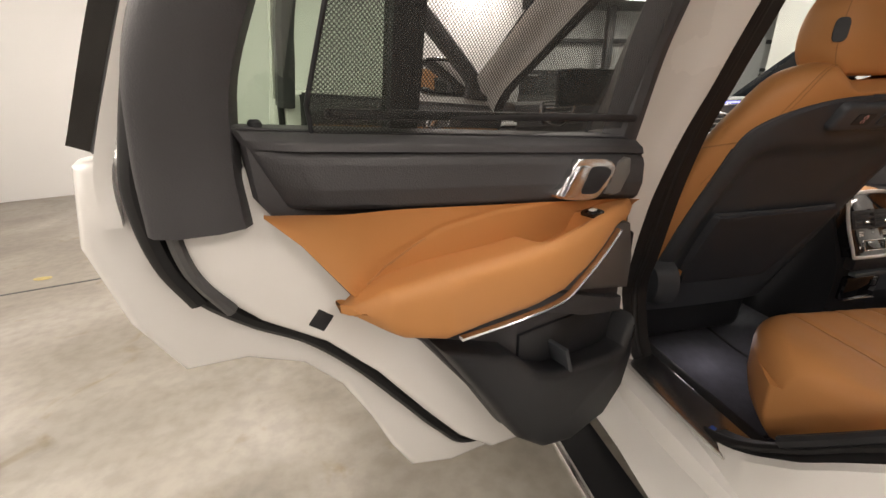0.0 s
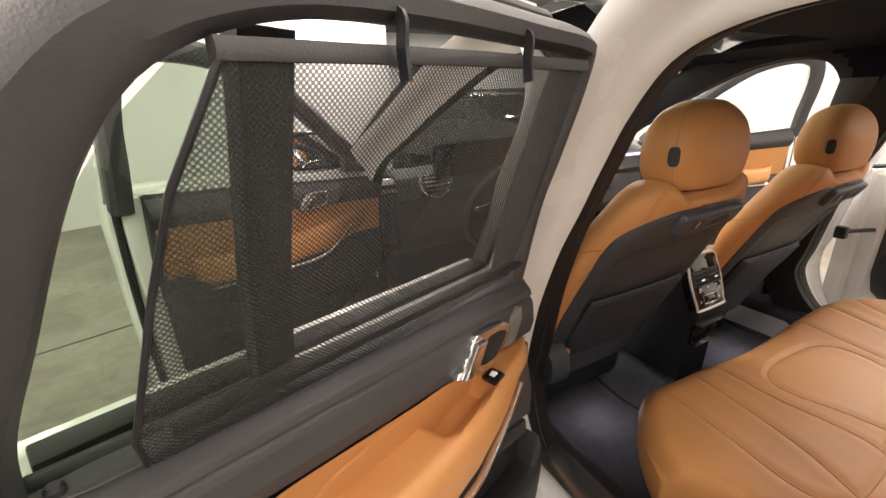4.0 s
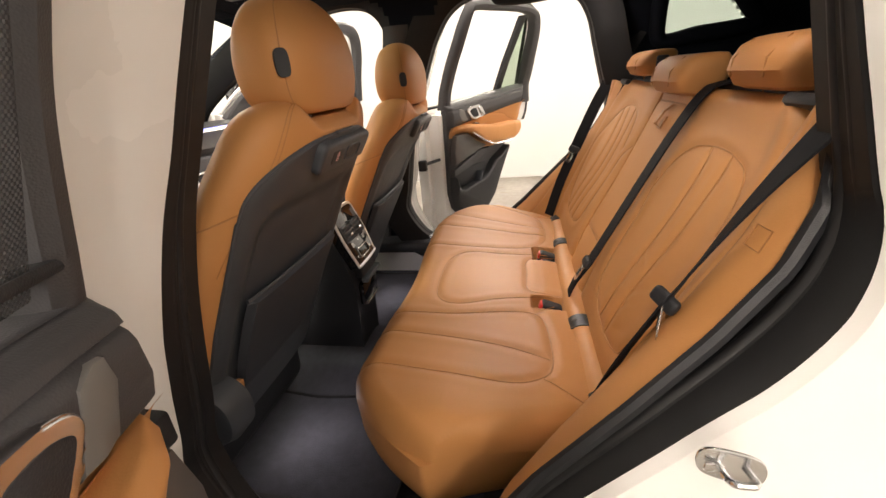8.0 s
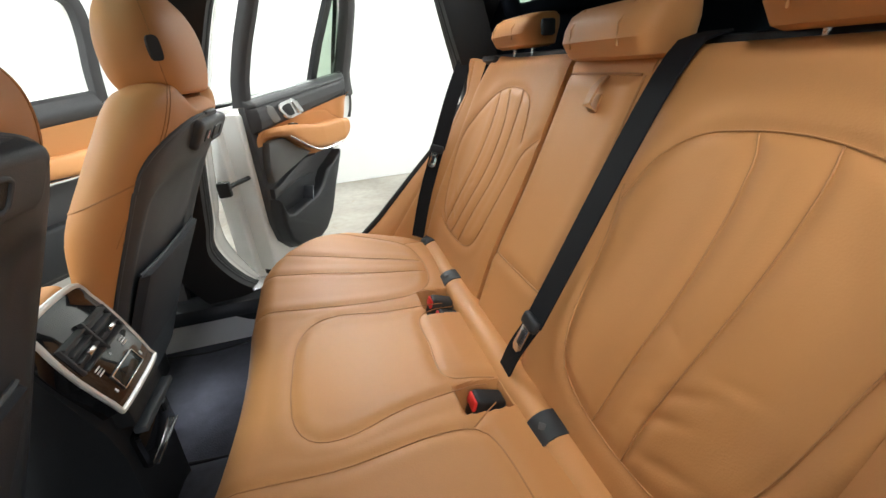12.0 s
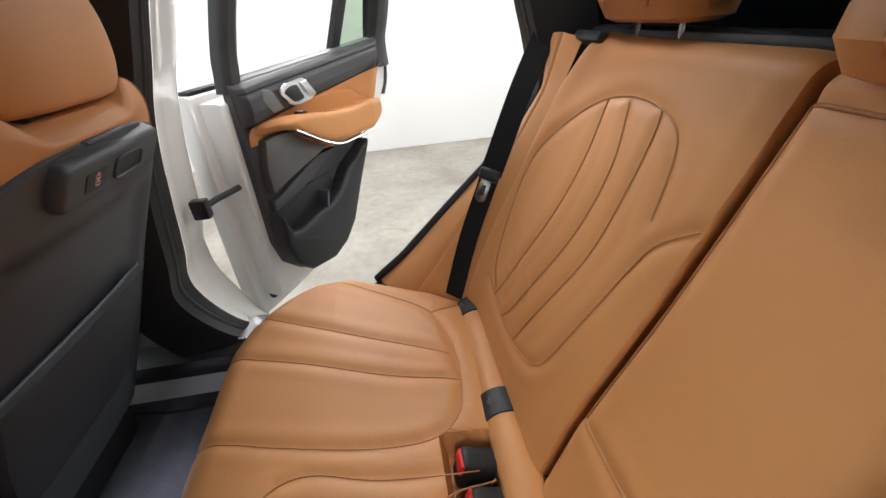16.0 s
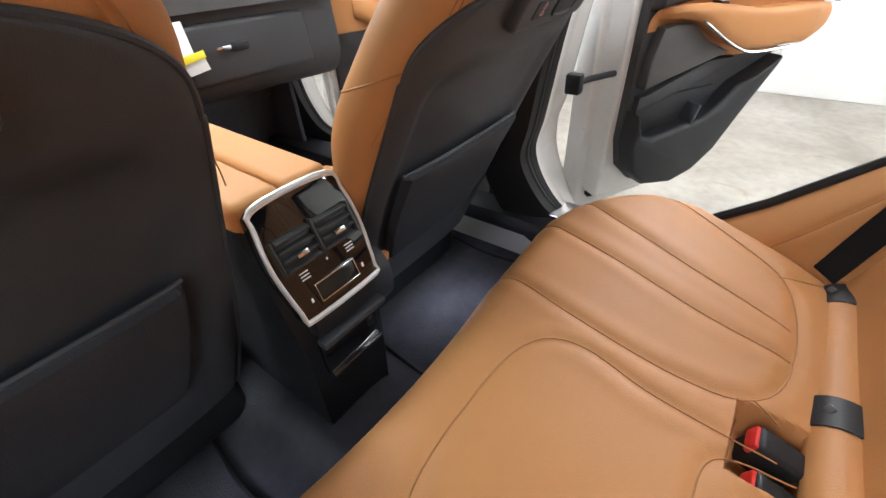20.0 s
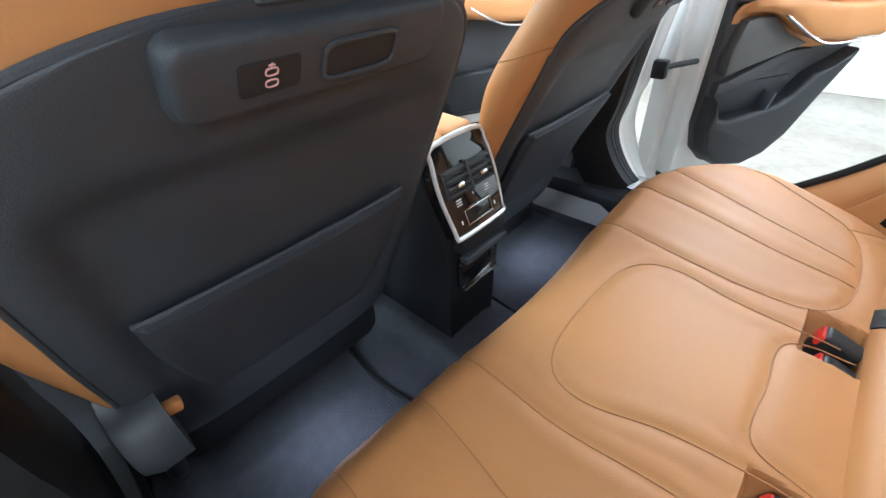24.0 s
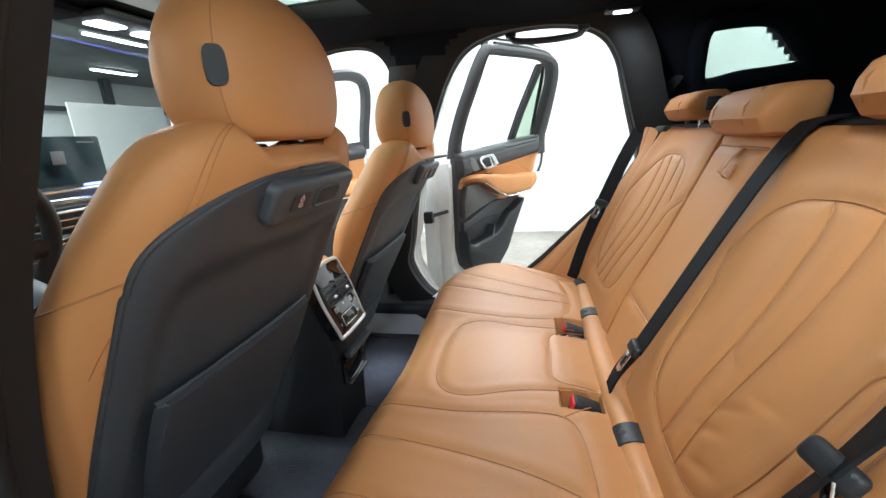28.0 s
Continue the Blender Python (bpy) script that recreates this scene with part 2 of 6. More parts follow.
def sweep(path, profile, up=(0, 0, 1), closed=False, cap=True):
    """profile: (side, up) points of a closed section, carried along path."""
    path = np.array(path, float)
    n = len(path)
    rings = []
    for i in range(n):
        a, b = (path[(i - 1) % n], path[(i + 1) % n]) if closed else (path[max(i - 1, 0)], path[min(i + 1, n - 1)])
        t = (b - a) / (np.linalg.norm(b - a) + 1e-12)
        upv = np.array(up[i] if np.ndim(up) == 2 else up, float)
        s = np.cross(t, upv)
        s /= np.linalg.norm(s) + 1e-12
        w = np.cross(s, t)
        rings.append([path[i] + s * q[0] + w * q[1] for q in profile])
    if closed:
        rings.append(rings[0])
    return loft(rings, cap=cap and not closed)


def circle(r, n=8, ry=None):
    return [(r * math.cos(2 * math.pi * k / n), (ry or r) * math.sin(2 * math.pi * k / n)) for k in range(n)]


def tube(path, r, closed=False, n=8):
    path = np.array(path, float)
    d = path[-1] - path[0] if not closed else np.cross(path[0] - path.mean(0), path[len(path) // 4] - path.mean(0))
    up = np.array((0.31, 0.17, 0.93)) if not closed else d / np.linalg.norm(d)
    if not closed and abs(np.dot(d / (np.linalg.norm(d) + 1e-9), up)) > 0.9:
        up = np.array((0.9, 0.3, 0.1))
    return sweep(path, circle(r, n), up, closed)


def bm_data(bm):
    data = [tuple(v.co) for v in bm.verts], [tuple(v.index for v in f.verts) for f in bm.faces]
    bm.free()
    return data


def rbox(size, bevel=0.005, at=(0, 0, 0), rot=(0, 0, 0), seg=2):
    bm = bmesh.new()
    bmesh.ops.create_cube(bm, size=1)
    bmesh.ops.scale(bm, vec=size, verts=bm.verts)
    if bevel:
        bmesh.ops.bevel(bm, geom=bm.edges[:], offset=min(bevel, 0.49 * min(size)), segments=seg, affect="EDGES", profile=0.5)
    bmesh.ops.transform(bm, matrix=pose(*at, *rot), verts=bm.verts)
    bm.verts.index_update()
    return bm_data(bm)


def prism(outline, d0, d1, bevel=0.004, axes="xzy", seg=2):
    """A plate: outline in the first two axes, thickness d0..d1 along the third; bevelled on the d1 side."""
    bm = bmesh.new()
    vs = [bm.verts.new((p[0], p[1], d0)) for p in outline]
    f = bm.faces.new(vs)
    r = bmesh.ops.extrude_face_region(bm, geom=[f])
    top = [v for v in r["geom"] if isinstance(v, bmesh.types.BMVert)]
    for v in top:
        v.co.z = d1
    tops = set(top)
    if bevel:
        bmesh.ops.bevel(bm, geom=[e for e in bm.edges if e.verts[0] in tops and e.verts[1] in tops], offset=bevel, segments=seg, affect="EDGES", profile=0.5)
    bmesh.ops.recalc_face_normals(bm, faces=bm.faces)
    bm.verts.index_update()
    verts, faces = bm_data(bm)
    order = ["xyz".index(a) for a in axes]
    out = []
    for v in verts:
        q = [0, 0, 0]
        for k, a in enumerate(order):
            q[a] = v[k]
        out.append(tuple(q))
    return out, faces


def joined(*pieces):
    verts, faces = [], []
    for v, f in pieces:
        n = len(verts)
        verts += list(v)
        faces += [tuple(i + n for i in q) for q in f]
    return verts, faces


def moved(piece, m):
    return [tuple(m @ Vector(v)) for v in piece[0]], piece[1]


def mesh_object(name, piece, mat, smooth=True, fix=True):
    me = bpy.data.meshes.new(name)
    me.from_pydata(piece[0], [], piece[1])
    if fix and len(piece[1]) < 60000:
        bm = bmesh.new()
        bm.from_mesh(me)
        bmesh.ops.recalc_face_normals(bm, faces=bm.faces)
        bm.to_mesh(me)
        bm.free()
    me.materials.append(mat)
    if smooth:
        me.polygons.foreach_set("use_smooth", [True] * len(me.polygons))
        me.set_sharp_from_angle(angle=radians(38))
    return new(name, me)


def part(name, piece, mat, parent, label="", smooth=True):
    ob = mesh_object(name, piece, mat, smooth)
    ob.parent = parent
    if label:
        ob["label"] = label
    return ob


def thing(name, label, category, m=None, group=""):
    ob = new(name)
    ob.empty_display_size = 0.05
    if m is not None:
        ob.matrix_world = m
    return tagged(ob, label, category, group)


def setting(name, piece, mat, label, category):
    return tagged(mesh_object(name, piece, mat), label, category, kind="structure")


def seg_dist(P, lines):
    """Distance of points P (n, 2) from the nearest of several polylines."""
    best = np.full(len(P), 9.0)
    for L in lines:
        L = np.array(L, float)
        for a, b in zip(L[:-1], L[1:]):
            d = b - a
            s = np.clip(((P - a) @ d) / (d @ d + 1e-12), 0, 1)
            best = np.minimum(best, np.linalg.norm(P - a - s[:, None] * d, axis=1))
    return best


MIRROR = Matrix.Diagonal((-1, 1, 1, 1))


def car_thing(name, label, category, m=None, group=""):
    return thing(name, label, category, m, group)

# ---- the hall ----
setting("ground", rbox((70, 70, 0.2), 0, (0, 8, -0.1)), CONCRETE, "stained beige concrete garage floor", "floor")
setting("wall_east", rbox((0.2, 15.6, 4.0), 0.01, (4.95, -2.2, 2.0)), WALL, "plain white painted hall wall", "wall")
setting("wall_west", rbox((0.2, 14.4, 4.0), 0.01, (-8.1, -0.8, 2.0)), WALL, "plain white painted hall wall", "wall")
setting("wall_south", rbox((14.0, 0.2, 4.0), 0.01, (-1.0, -7.6, 2.0)), WALL, "plain white painted hall wall", "wall")
setting("wall_partition", rbox((11.3, 0.2, 4.0), 0.01, (-2.76, 7.97, 2.0), (0, 0, 21)), WALL, "white partition wall ending beside the car park", "wall")
setting("wall_far", rbox((30, 0.2, 5.0), 0.01, (4, 15.0, 2.5)), WALL, "white far wall of the car park", "wall")
setting("wall_far_east", rbox((0.2, 13, 5.0), 0.01, (15.0, 13, 2.5)), WALL, "white side wall of the car park", "wall")
setting("wall_far_west", rbox((0.2, 13, 5.0), 0.01, (-8.0, 13, 2.5)), WALL, "white side wall of the car park", "wall")
setting("ceiling", rbox((15.0, 14.6, 0.15), 0.01, (-1.0, -0.6, 3.85)), WALL, "white hall ceiling", "ceiling")
setting("ceiling_far", rbox((24, 13.5, 0.15), 0.01, (3.5, 12.9, 3.95)), CEILING, "dark grey car park ceiling", "ceiling")
setting("floor_joint", rbox((9, 0.025, 0.004), 0.001, (-5.6, 2.66, 0.001), (0, 0, 16.5)), DARKSTEEL, "dark sawn joint in the concrete floor", "floor joint")
spot = catmull([(-0.05, -0.02), (0.01, -0.035), (0.06, -0.01), (0.045, 0.03), (-0.02, 0.035), (-0.065, 0.015)], 30, True)
setting("floor_stain", moved(prism([(q[0], q[1]) for q in spot], 0, 0.003, 0.001, "xyz"), pose(-3.93, 3.40, 0.001)), STAIN, "worn yellow paint spot on the concrete", "floor mark")
for k, x in enumerate((2.6, 7.4, 11.6)):
    post = thing("steel_column", "dark grey steel column of the car park", "column", pose(x, 14.2, 0), "car park columns")
    part("flange", joined(rbox((0.24, 0.02, 3.88), 0.003, (0, -0.11, 1.94)), rbox((0.24, 0.02, 3.88), 0.003, (0, 0.11, 1.94))), DARKSTEEL, post)
    part("web", rbox((0.016, 0.2, 3.88), 0, (0, 0, 1.94)), DARKSTEEL, post)
for z in (1.9, 2.9):
    beam = thing("wall_beam", "horizontal dark steel beam before the far wall", "beam", pose(4, 14.7, z), "far wall beams")
    part("rail", rbox((22, 0.12, 0.14), 0.01), DARKSTEEL, beam)


def tube_light(m, group, length=1.5):
    t = thing("tube_light", "lit white tube light under the ceiling", "ceiling light", m, group)
    part("housing", rbox((0.12, length, 0.05), 0.01, (0, 0, 0.045)), WHITE_PLASTIC, t)
    part("diffuser", rbox((0.09, length - 0.06, 0.035), 0.012), TUBE_GLOW, t, "glowing diffuser")
    return t


lit = tube_light(pose(1.5, 9.0, 3.78, 0, 0, 90), "car park lights")
for x in (1.5, 4.5, 7.5, 10.5):
    for y in (9.0, 12.5):
        if (x, y) != (1.5, 9.0):
            copy_thing(lit, pose(x, y, 3.78, 0, 0, 90))
hall = tube_light(pose(-5.2, -3.2, 3.70), "hall lights", 2.3)
for x in (-5.2, -2.9, 0.1, 2.6, 4.1):
    for y in (-3.2, 0.6, 4.4):
        if (x, y) != (-5.2, -3.2):
            copy_thing(hall, pose(x, y, 3.70))

board = thing("white_board", "large plain white panel leaning upright", "panel", pose(5.9, 7.6, 0, 0, 0, 0))
part("sheet", rbox((1.9, 0.04, 2.25), 0.006, (0, 0, 1.125)), WALL, board)
part("foot", rbox((1.9, 0.3, 0.04), 0.006, (0, 0.12, 0.02)), DARKSTEEL, board)


def parked_car(m):
    c = thing("parked_car", "black parked car with dark glass", "car", m, "parked cars")
    prof = [(-2.3, 0.35), (-2.35, 0.75), (-2.2, 0.95), (-1.5, 1.05), (-0.8, 1.45), (0.4, 1.5), (1.2, 1.4), (1.9, 1.05), (2.3, 0.95), (2.35, 0.4)]
    body = catmull([(x, z) for x, z in prof if z < 1.1], 40)
    part("body", prism([(p[0], p[1]) for p in body], -0.93, 0.93, 0.08, "yzx", 3), BLACKCAR, c)
    cab = [(-1.5, 1.0), (-0.85, 1.42), (-0.2, 1.5), (0.6, 1.48), (1.25, 1.35), (1.85, 1.0)]
    part("cabin", prism(cab, -0.72, 0.72, 0.1, "yzx", 3), CARGLASS, c, "dark glass cabin")
    for sx in (-0.9, 0.9):
        for y in (-1.45, 1.45):
            w = part("wheel", moved(loft([[(0, r * math.cos(a), r * math.sin(a)) for a in np.linspace(0, 2 * math.pi, 20, endpoint=False)] for r in (0.34,)] + [[(0.2 * (1 if sx > 0 else -1), 0.34 * math.cos(a), 0.34 * math.sin(a)) for a in np.linspace(0, 2 * math.pi, 20, endpoint=False)]]), pose(sx - 0.1 * (1 if sx > 0 else -1), y, 0.34)), RUBBER, c)
    for sx in (-0.65, 0.65):
        part("headlight", rbox((0.36, 0.06, 0.12), 0.02, (sx, -2.27, 0.78)), CHROME, c, "bright headlight")
    part("grille", rbox((0.7, 0.05, 0.28), 0.03, (0, -2.32, 0.66)), GLOSS, c, "gloss black grille")
    return c


pc = parked_car(pose(3.9, 8.6, 0, 0, 0, 12) @ Matrix.Scale(1.16, 4))
for x, y, a in ((6.6, 11.6, 10), (8.9, 11.9, -8), (11.3, 11.8, 0), (4.2, 12.2, 10)):
    copy_thing(pc, pose(x, y, 0, 0, 0, a))

# ---- car shell ----
LOOP = [(.70, .655, .84), (.695, .64, .95), (.69, .61, 1.12), (.685, .575, 1.25), (.68, .535, 1.35), (.672, .50, 1.44), (.665, .455, 1.54), (.655, .39, 1.625), (.645, .29, 1.665),
        (.635, .14, 1.675), (.635, .01, 1.660), (.637, -.062, 1.625), (.64, -.103, 1.56), (.64, -.125, 1.48), (.64, -.146, 1.40), (.64, -.168, 1.32), (.645, -.183, 1.245), (.655, -.166, 1.17),
        (.665, -.112, 1.09), (.69, -.005, .99), (.71, .125, .865), (.735, .20, .79), (.75, .30, .72), (.745, .43, .69), (.725, .57, .71)]
FLOOP = [(.79, .84, .80), (.79, .84, 1.0), (.785, .78, 1.15), (.765, .72, 1.30), (.72, .68, 1.45), (.67, .67, 1.58), (.65, .74, 1.665), (.645, .92, 1.66),
         (.66, 1.14, 1.58), (.70, 1.40, 1.45), (.75, 1.62, 1.32), (.77, 1.70, 1.18), (.77, 1.70, .95), (.78, 1.66, .80), (.79, 1.55, .72), (.79, 1.2, .70), (.79, .94, .71)]


def ring_frame(loop, n=170):
    p = catmull(loop, n, True)
    yz = p[:, 1:]
    t = np.roll(yz, -1, 0) - np.roll(yz, 1, 0)
    t /= np.linalg.norm(t, axis=1)[:, None]
    nrm = np.stack([t[:, 1], -t[:, 0]], 1)
    if np.mean(np.sum(nrm * (yz - yz.mean(0)), 1)) < 0:
        nrm = -nrm
    return p, nrm


def ring_at(p, nrm, off, dx, sx):
    q = p.copy()
    q[:, 1:] += nrm * (off[:, None] if np.ndim(off) else off)
    q[:, 0] += dx
    q[:, 0] *= sx
    return q


def reach(nrm, fwd, back, up, down):
    """How far the ring may run outwards, by direction."""
    w = np.zeros(len(nrm))
    y, z = nrm[:, 0], nrm[:, 1]
    for d, amount in (((1, 0), fwd), ((-1, 0), back), ((0, 1), up), ((0, -1), down)):
        k = np.clip(y * d[0] + z * d[1], 0, 1) ** 2
        w += k * amount
    return w


def window_room(p, nrm):
    """The frame stays narrow beside the quarter window."""
    k = np.clip((p[:, 2] - 1.36) / 0.07, 0, 1) * np.clip(-nrm[:, 0] / 0.3, 0, 1)
    return 1 - 0.85 * k


def side_out(z):
    return np.interp(z, [0.7, 1.0, 1.2, 1.34, 1.5, 1.66], [0.74, 0.715, 0.69, 0.672, 0.655, 0.64])


def side_frame(body, loop, sx, amounts, seals=True):
    p, nrm = ring_frame(loop)
    w = reach(nrm, *amounts) * window_room(p, nrm)
    one = np.ones(len(w))
    o = p.copy()
    rear_loop = loop is LOOP
    wide = np.clip((p[:, 1] - 0.1) / 0.3, 0, 1) if rear_loop else np.zeros(len(p))
    back = np.clip(-nrm[:, 0] / 0.7, 0, 1) if rear_loop else np.zeros(len(p))
    add = wide * np.interp(p[:, 2], [0.8, 1.1], [0.008, 0.030]) + back * 0.018
    o[:, 0] = np.maximum(p[:, 0], side_out(p[:, 2]) + add)
    gap = 0.020 * back * np.clip((1.28 - p[:, 2]) / 0.12, 0, 1)
    face = np.clip(nrm[:, 0], 0, 1) * wide
    flat, out = 1 - 0.88 * face, 1 + 0.45 * face
    rings = [ring_at(o, nrm, (gap + a + b * w) * flat, d * out, sx) for a, b, d in ((0.002, 0, 0.006), (0.010, 0, 0.02), (0.02, 0.16, 0.035), (0.03, 0.38, 0.055), (0.036, 0.46, 0.085), (0.045, 0.56, 0.105), (0.05, 0.75, 0.12), (0.05, 1.0, 0.125))]
    rings = [np.vstack([r, r[:1]]) for r in rings]
    part("aperture_frame", loft(rings, closed=False), PAINT, body, "white painted door aperture frame")
    inner = [ring_at(o, nrm, (gap + 0.006) * flat, 0.008, sx), ring_at(o, nrm, gap * flat, 0.0, sx), ring_at(p, nrm, 0.25 * gap + 0.004, 0.002, sx), ring_at(p, nrm, 0.006 * one, -0.03, sx), ring_at(p, nrm, 0.035 * one, -0.05, sx), ring_at(p, nrm, 0.11 * one, -0.055, sx)]
    inner = [np.vstack([r, r[:1]]) for r in inner]
    part("aperture_trim", loft(inner, closed=False), RUBBER, body, "black inner pillar trim")
    part("door_seal", sweep(ring_at(p, nrm, 0.010, 0.004, sx), circle(0.009, 10, 0.010), (1, 0, 0), True), RUBBER, body, "black rubber door seal")
    part("door_seal", sweep(ring_at((p + o) / 2, nrm, 0.75 * gap * flat + 0.008, 0.002, sx), circle(0.007, 10, 0.009), (1, 0, 0), True), RUBBER, body, "black rubber door seal")


body = car_thing("car_body", "white sport utility car body with all side doors open", "car body")
for sx in (-1, 1):
    side_frame(body, LOOP, sx, (0.085, 0.42, 0.07, 0.05))
    side_frame(body, FLOOP, sx, (0.03, 0.02, 0.02, 0.05))


def inside(y, z, poly):
    c = False
    n = len(poly)
    for i in range(n):
        y1, z1 = poly[i]
        y2, z2 = poly[(i + 1) % n]
        if (z1 > z) != (z2 > z) and y < (y2 - y1) * (z - z1) / (z2 - z1) + y1:
            c = not c
    return c


QUARTER = [(.0, -.36, 1.46), (.0, -.338, 1.55), (.0, -.345, 1.62), (.0, -.39, 1.638), (.0, -.53, 1.63), (.0, -.61, 1.56), (.0, -.66, 1.495), (.0, -.60, 1.48), (.0, -.48, 1.472)]


def side_x(z):
    return 0.735 if z < 1.15 else 0.735 - 0.30 * max(0, z - 1.15) ** 1.15


def side_shell(sx):
    p1, n1 = ring_frame(LOOP, 80)
    p2, n2 = ring_frame(FLOOP, 80)
    holes = [[tuple(q) for q in p1[:, 1:] + n1 * 0.05], [tuple(q) for q in p2[:, 1:] + n2 * 0.05], [(q[1], q[2]) for q in QUARTER]]
    ys, zs = np.arange(-1.5, 2.0, 0.015), np.arange(0.42, 1.70, 0.015)
    verts = [(sx * (side_x(z) - 0.085 * min(1, max(0, (0.5 - y) / 0.1)) * min(1, max(0, (1.47 - z) / 0.15))), y, z) for y in ys for z in zs]
    m = len(zs)
    faces = []
    for i in range(len(ys) - 1):
        for j in range(m - 1):
            cy, cz = ys[i] + 0.0075, zs[j] + 0.0075
            if cy > 1.05 and cz > 1.60 - (cy - 1.05) * 0.44:
                continue
            if not any(inside(cy, cz, h) for h in holes):
                faces.append((i * m + j, (i + 1) * m + j, (i + 1) * m + j + 1, i * m + j + 1))
    return verts, faces


for sx in (-1, 1):
    part("inner_side_trim", side_shell(sx), HEADLINER, body, "black fabric inner side trim")
    q = catmull([(sx * (side_x(z) - 0.004), y, z) for _, y, z in QUARTER], 60, True)
    part("quarter_window_frame", sweep(q, circle(0.028, 10), (1, 0, 0), True), HEADLINER, body, "black quarter window surround")
    part("quarter_glass", ([tuple(v + np.array((sx * 0.03, 0, 0))) for v in q], [tuple(range(60))]), SMOKE_GLASS, body, "green tinted quarter glass")

# roof lining, rear hatch, floor pan
part("headliner", grid(lambda u, v: (u, v, 1.715 - 0.035 * (u / 0.66) ** 4 - 0.015 * max(0, (v - 0.7) / 0.6) ** 2 - 0.05 * max(0, (-v - 0.6) / 0.8) ** 2), np.linspace(-0.66, 0.66, 33), np.linspace(-1.45, 0.62, 40)), HEADLINER, body, "black fabric headliner")
for a, b, c, d in ((-0.72, 0.72, -1.6, 0.62), (-0.72, -0.42, 0.62, 1.12), (0.42, 0.72, 0.62, 1.12), (-0.72, 0.72, 1.12, 1.38)):
  part("roof_panel", grid(lambda u, v: (u, v, 1.785 - 0.05 * (u / 0.70) ** 4 - 0.02 * max(0, (v - 0.7) / 0.6) ** 2), np.linspace(a, b, 13), np.linspace(c, d, 13)), PAINT, body, "white roof panel")
  if c > 0.5:
    part("headliner", grid(lambda u, v: (u * 0.91, v, 1.715 - 0.035 * (u * 0.91 / 0.66) ** 4 - 0.015 * max(0, (v - 0.7) / 0.6) ** 2), np.linspace(a, b, 13), np.linspace(c, min(d, 1.32), 10)), HEADLINER, body, "black fabric headliner")
part("sunroof_glass", grid(lambda u, v: (u, v, 1.775 - 0.05 * (u / 0.70) ** 4), np.linspace(-0.42, 0.42, 9), np.linspace(0.62, 1.12, 5)), SMOKE_GLASS, body, "tinted sunroof glass")
part("front_header", rbox((1.34, 0.10, 0.035), 0.015, (0, 1.26, 1.70)), HEADLINER, body)
part("hatch_frame", joined(rbox((1.45, 0.06, 0.18), 0.02, (0, -1.42, 1.62)), rbox((1.45, 0.06, 0.75), 0.02, (0, -1.55, 0.85)), rbox((0.14, 0.10, 0.5), 0.02, (-0.64, -1.48, 1.40)), rbox((0.14, 0.10, 0.5), 0.02, (0.64, -1.48, 1.40))), HEADLINER, body, "black inner hatch trim")
part("rear_glass", ([(-0.6, -1.55, 1.22), (0.6, -1.55, 1.22), (0.56, -1.42, 1.54), (-0.56, -1.42, 1.54)], [(0, 1, 2, 3)]), SMOKE_GLASS, body, "tinted rear window glass", False)
part("cargo_cover", rbox((1.25, 0.95, 0.03), 0.01, (0, -0.98, 1.16)), BLACK, body, "black cargo cover")
part("windscreen", grid(lambda u, v: (u * (0.69 + 0.12 * v), 1.27 + 0.85 * v - 0.10 * u * u, 1.70 - 0.48 * v), np.linspace(-1, 1, 17), np.linspace(0, 1, 9)), CLEAR_GLASS, body, "clear windscreen")
part("bonnet", grid(lambda u, v: (u, 2.1 + v, 1.17 - 0.12 * v ** 2 - 0.10 * abs(u / 0.9) ** 4), np.linspace(-0.9, 0.9, 19), np.linspace(0, 1.2, 12)), PAINT, body, "white bonnet")
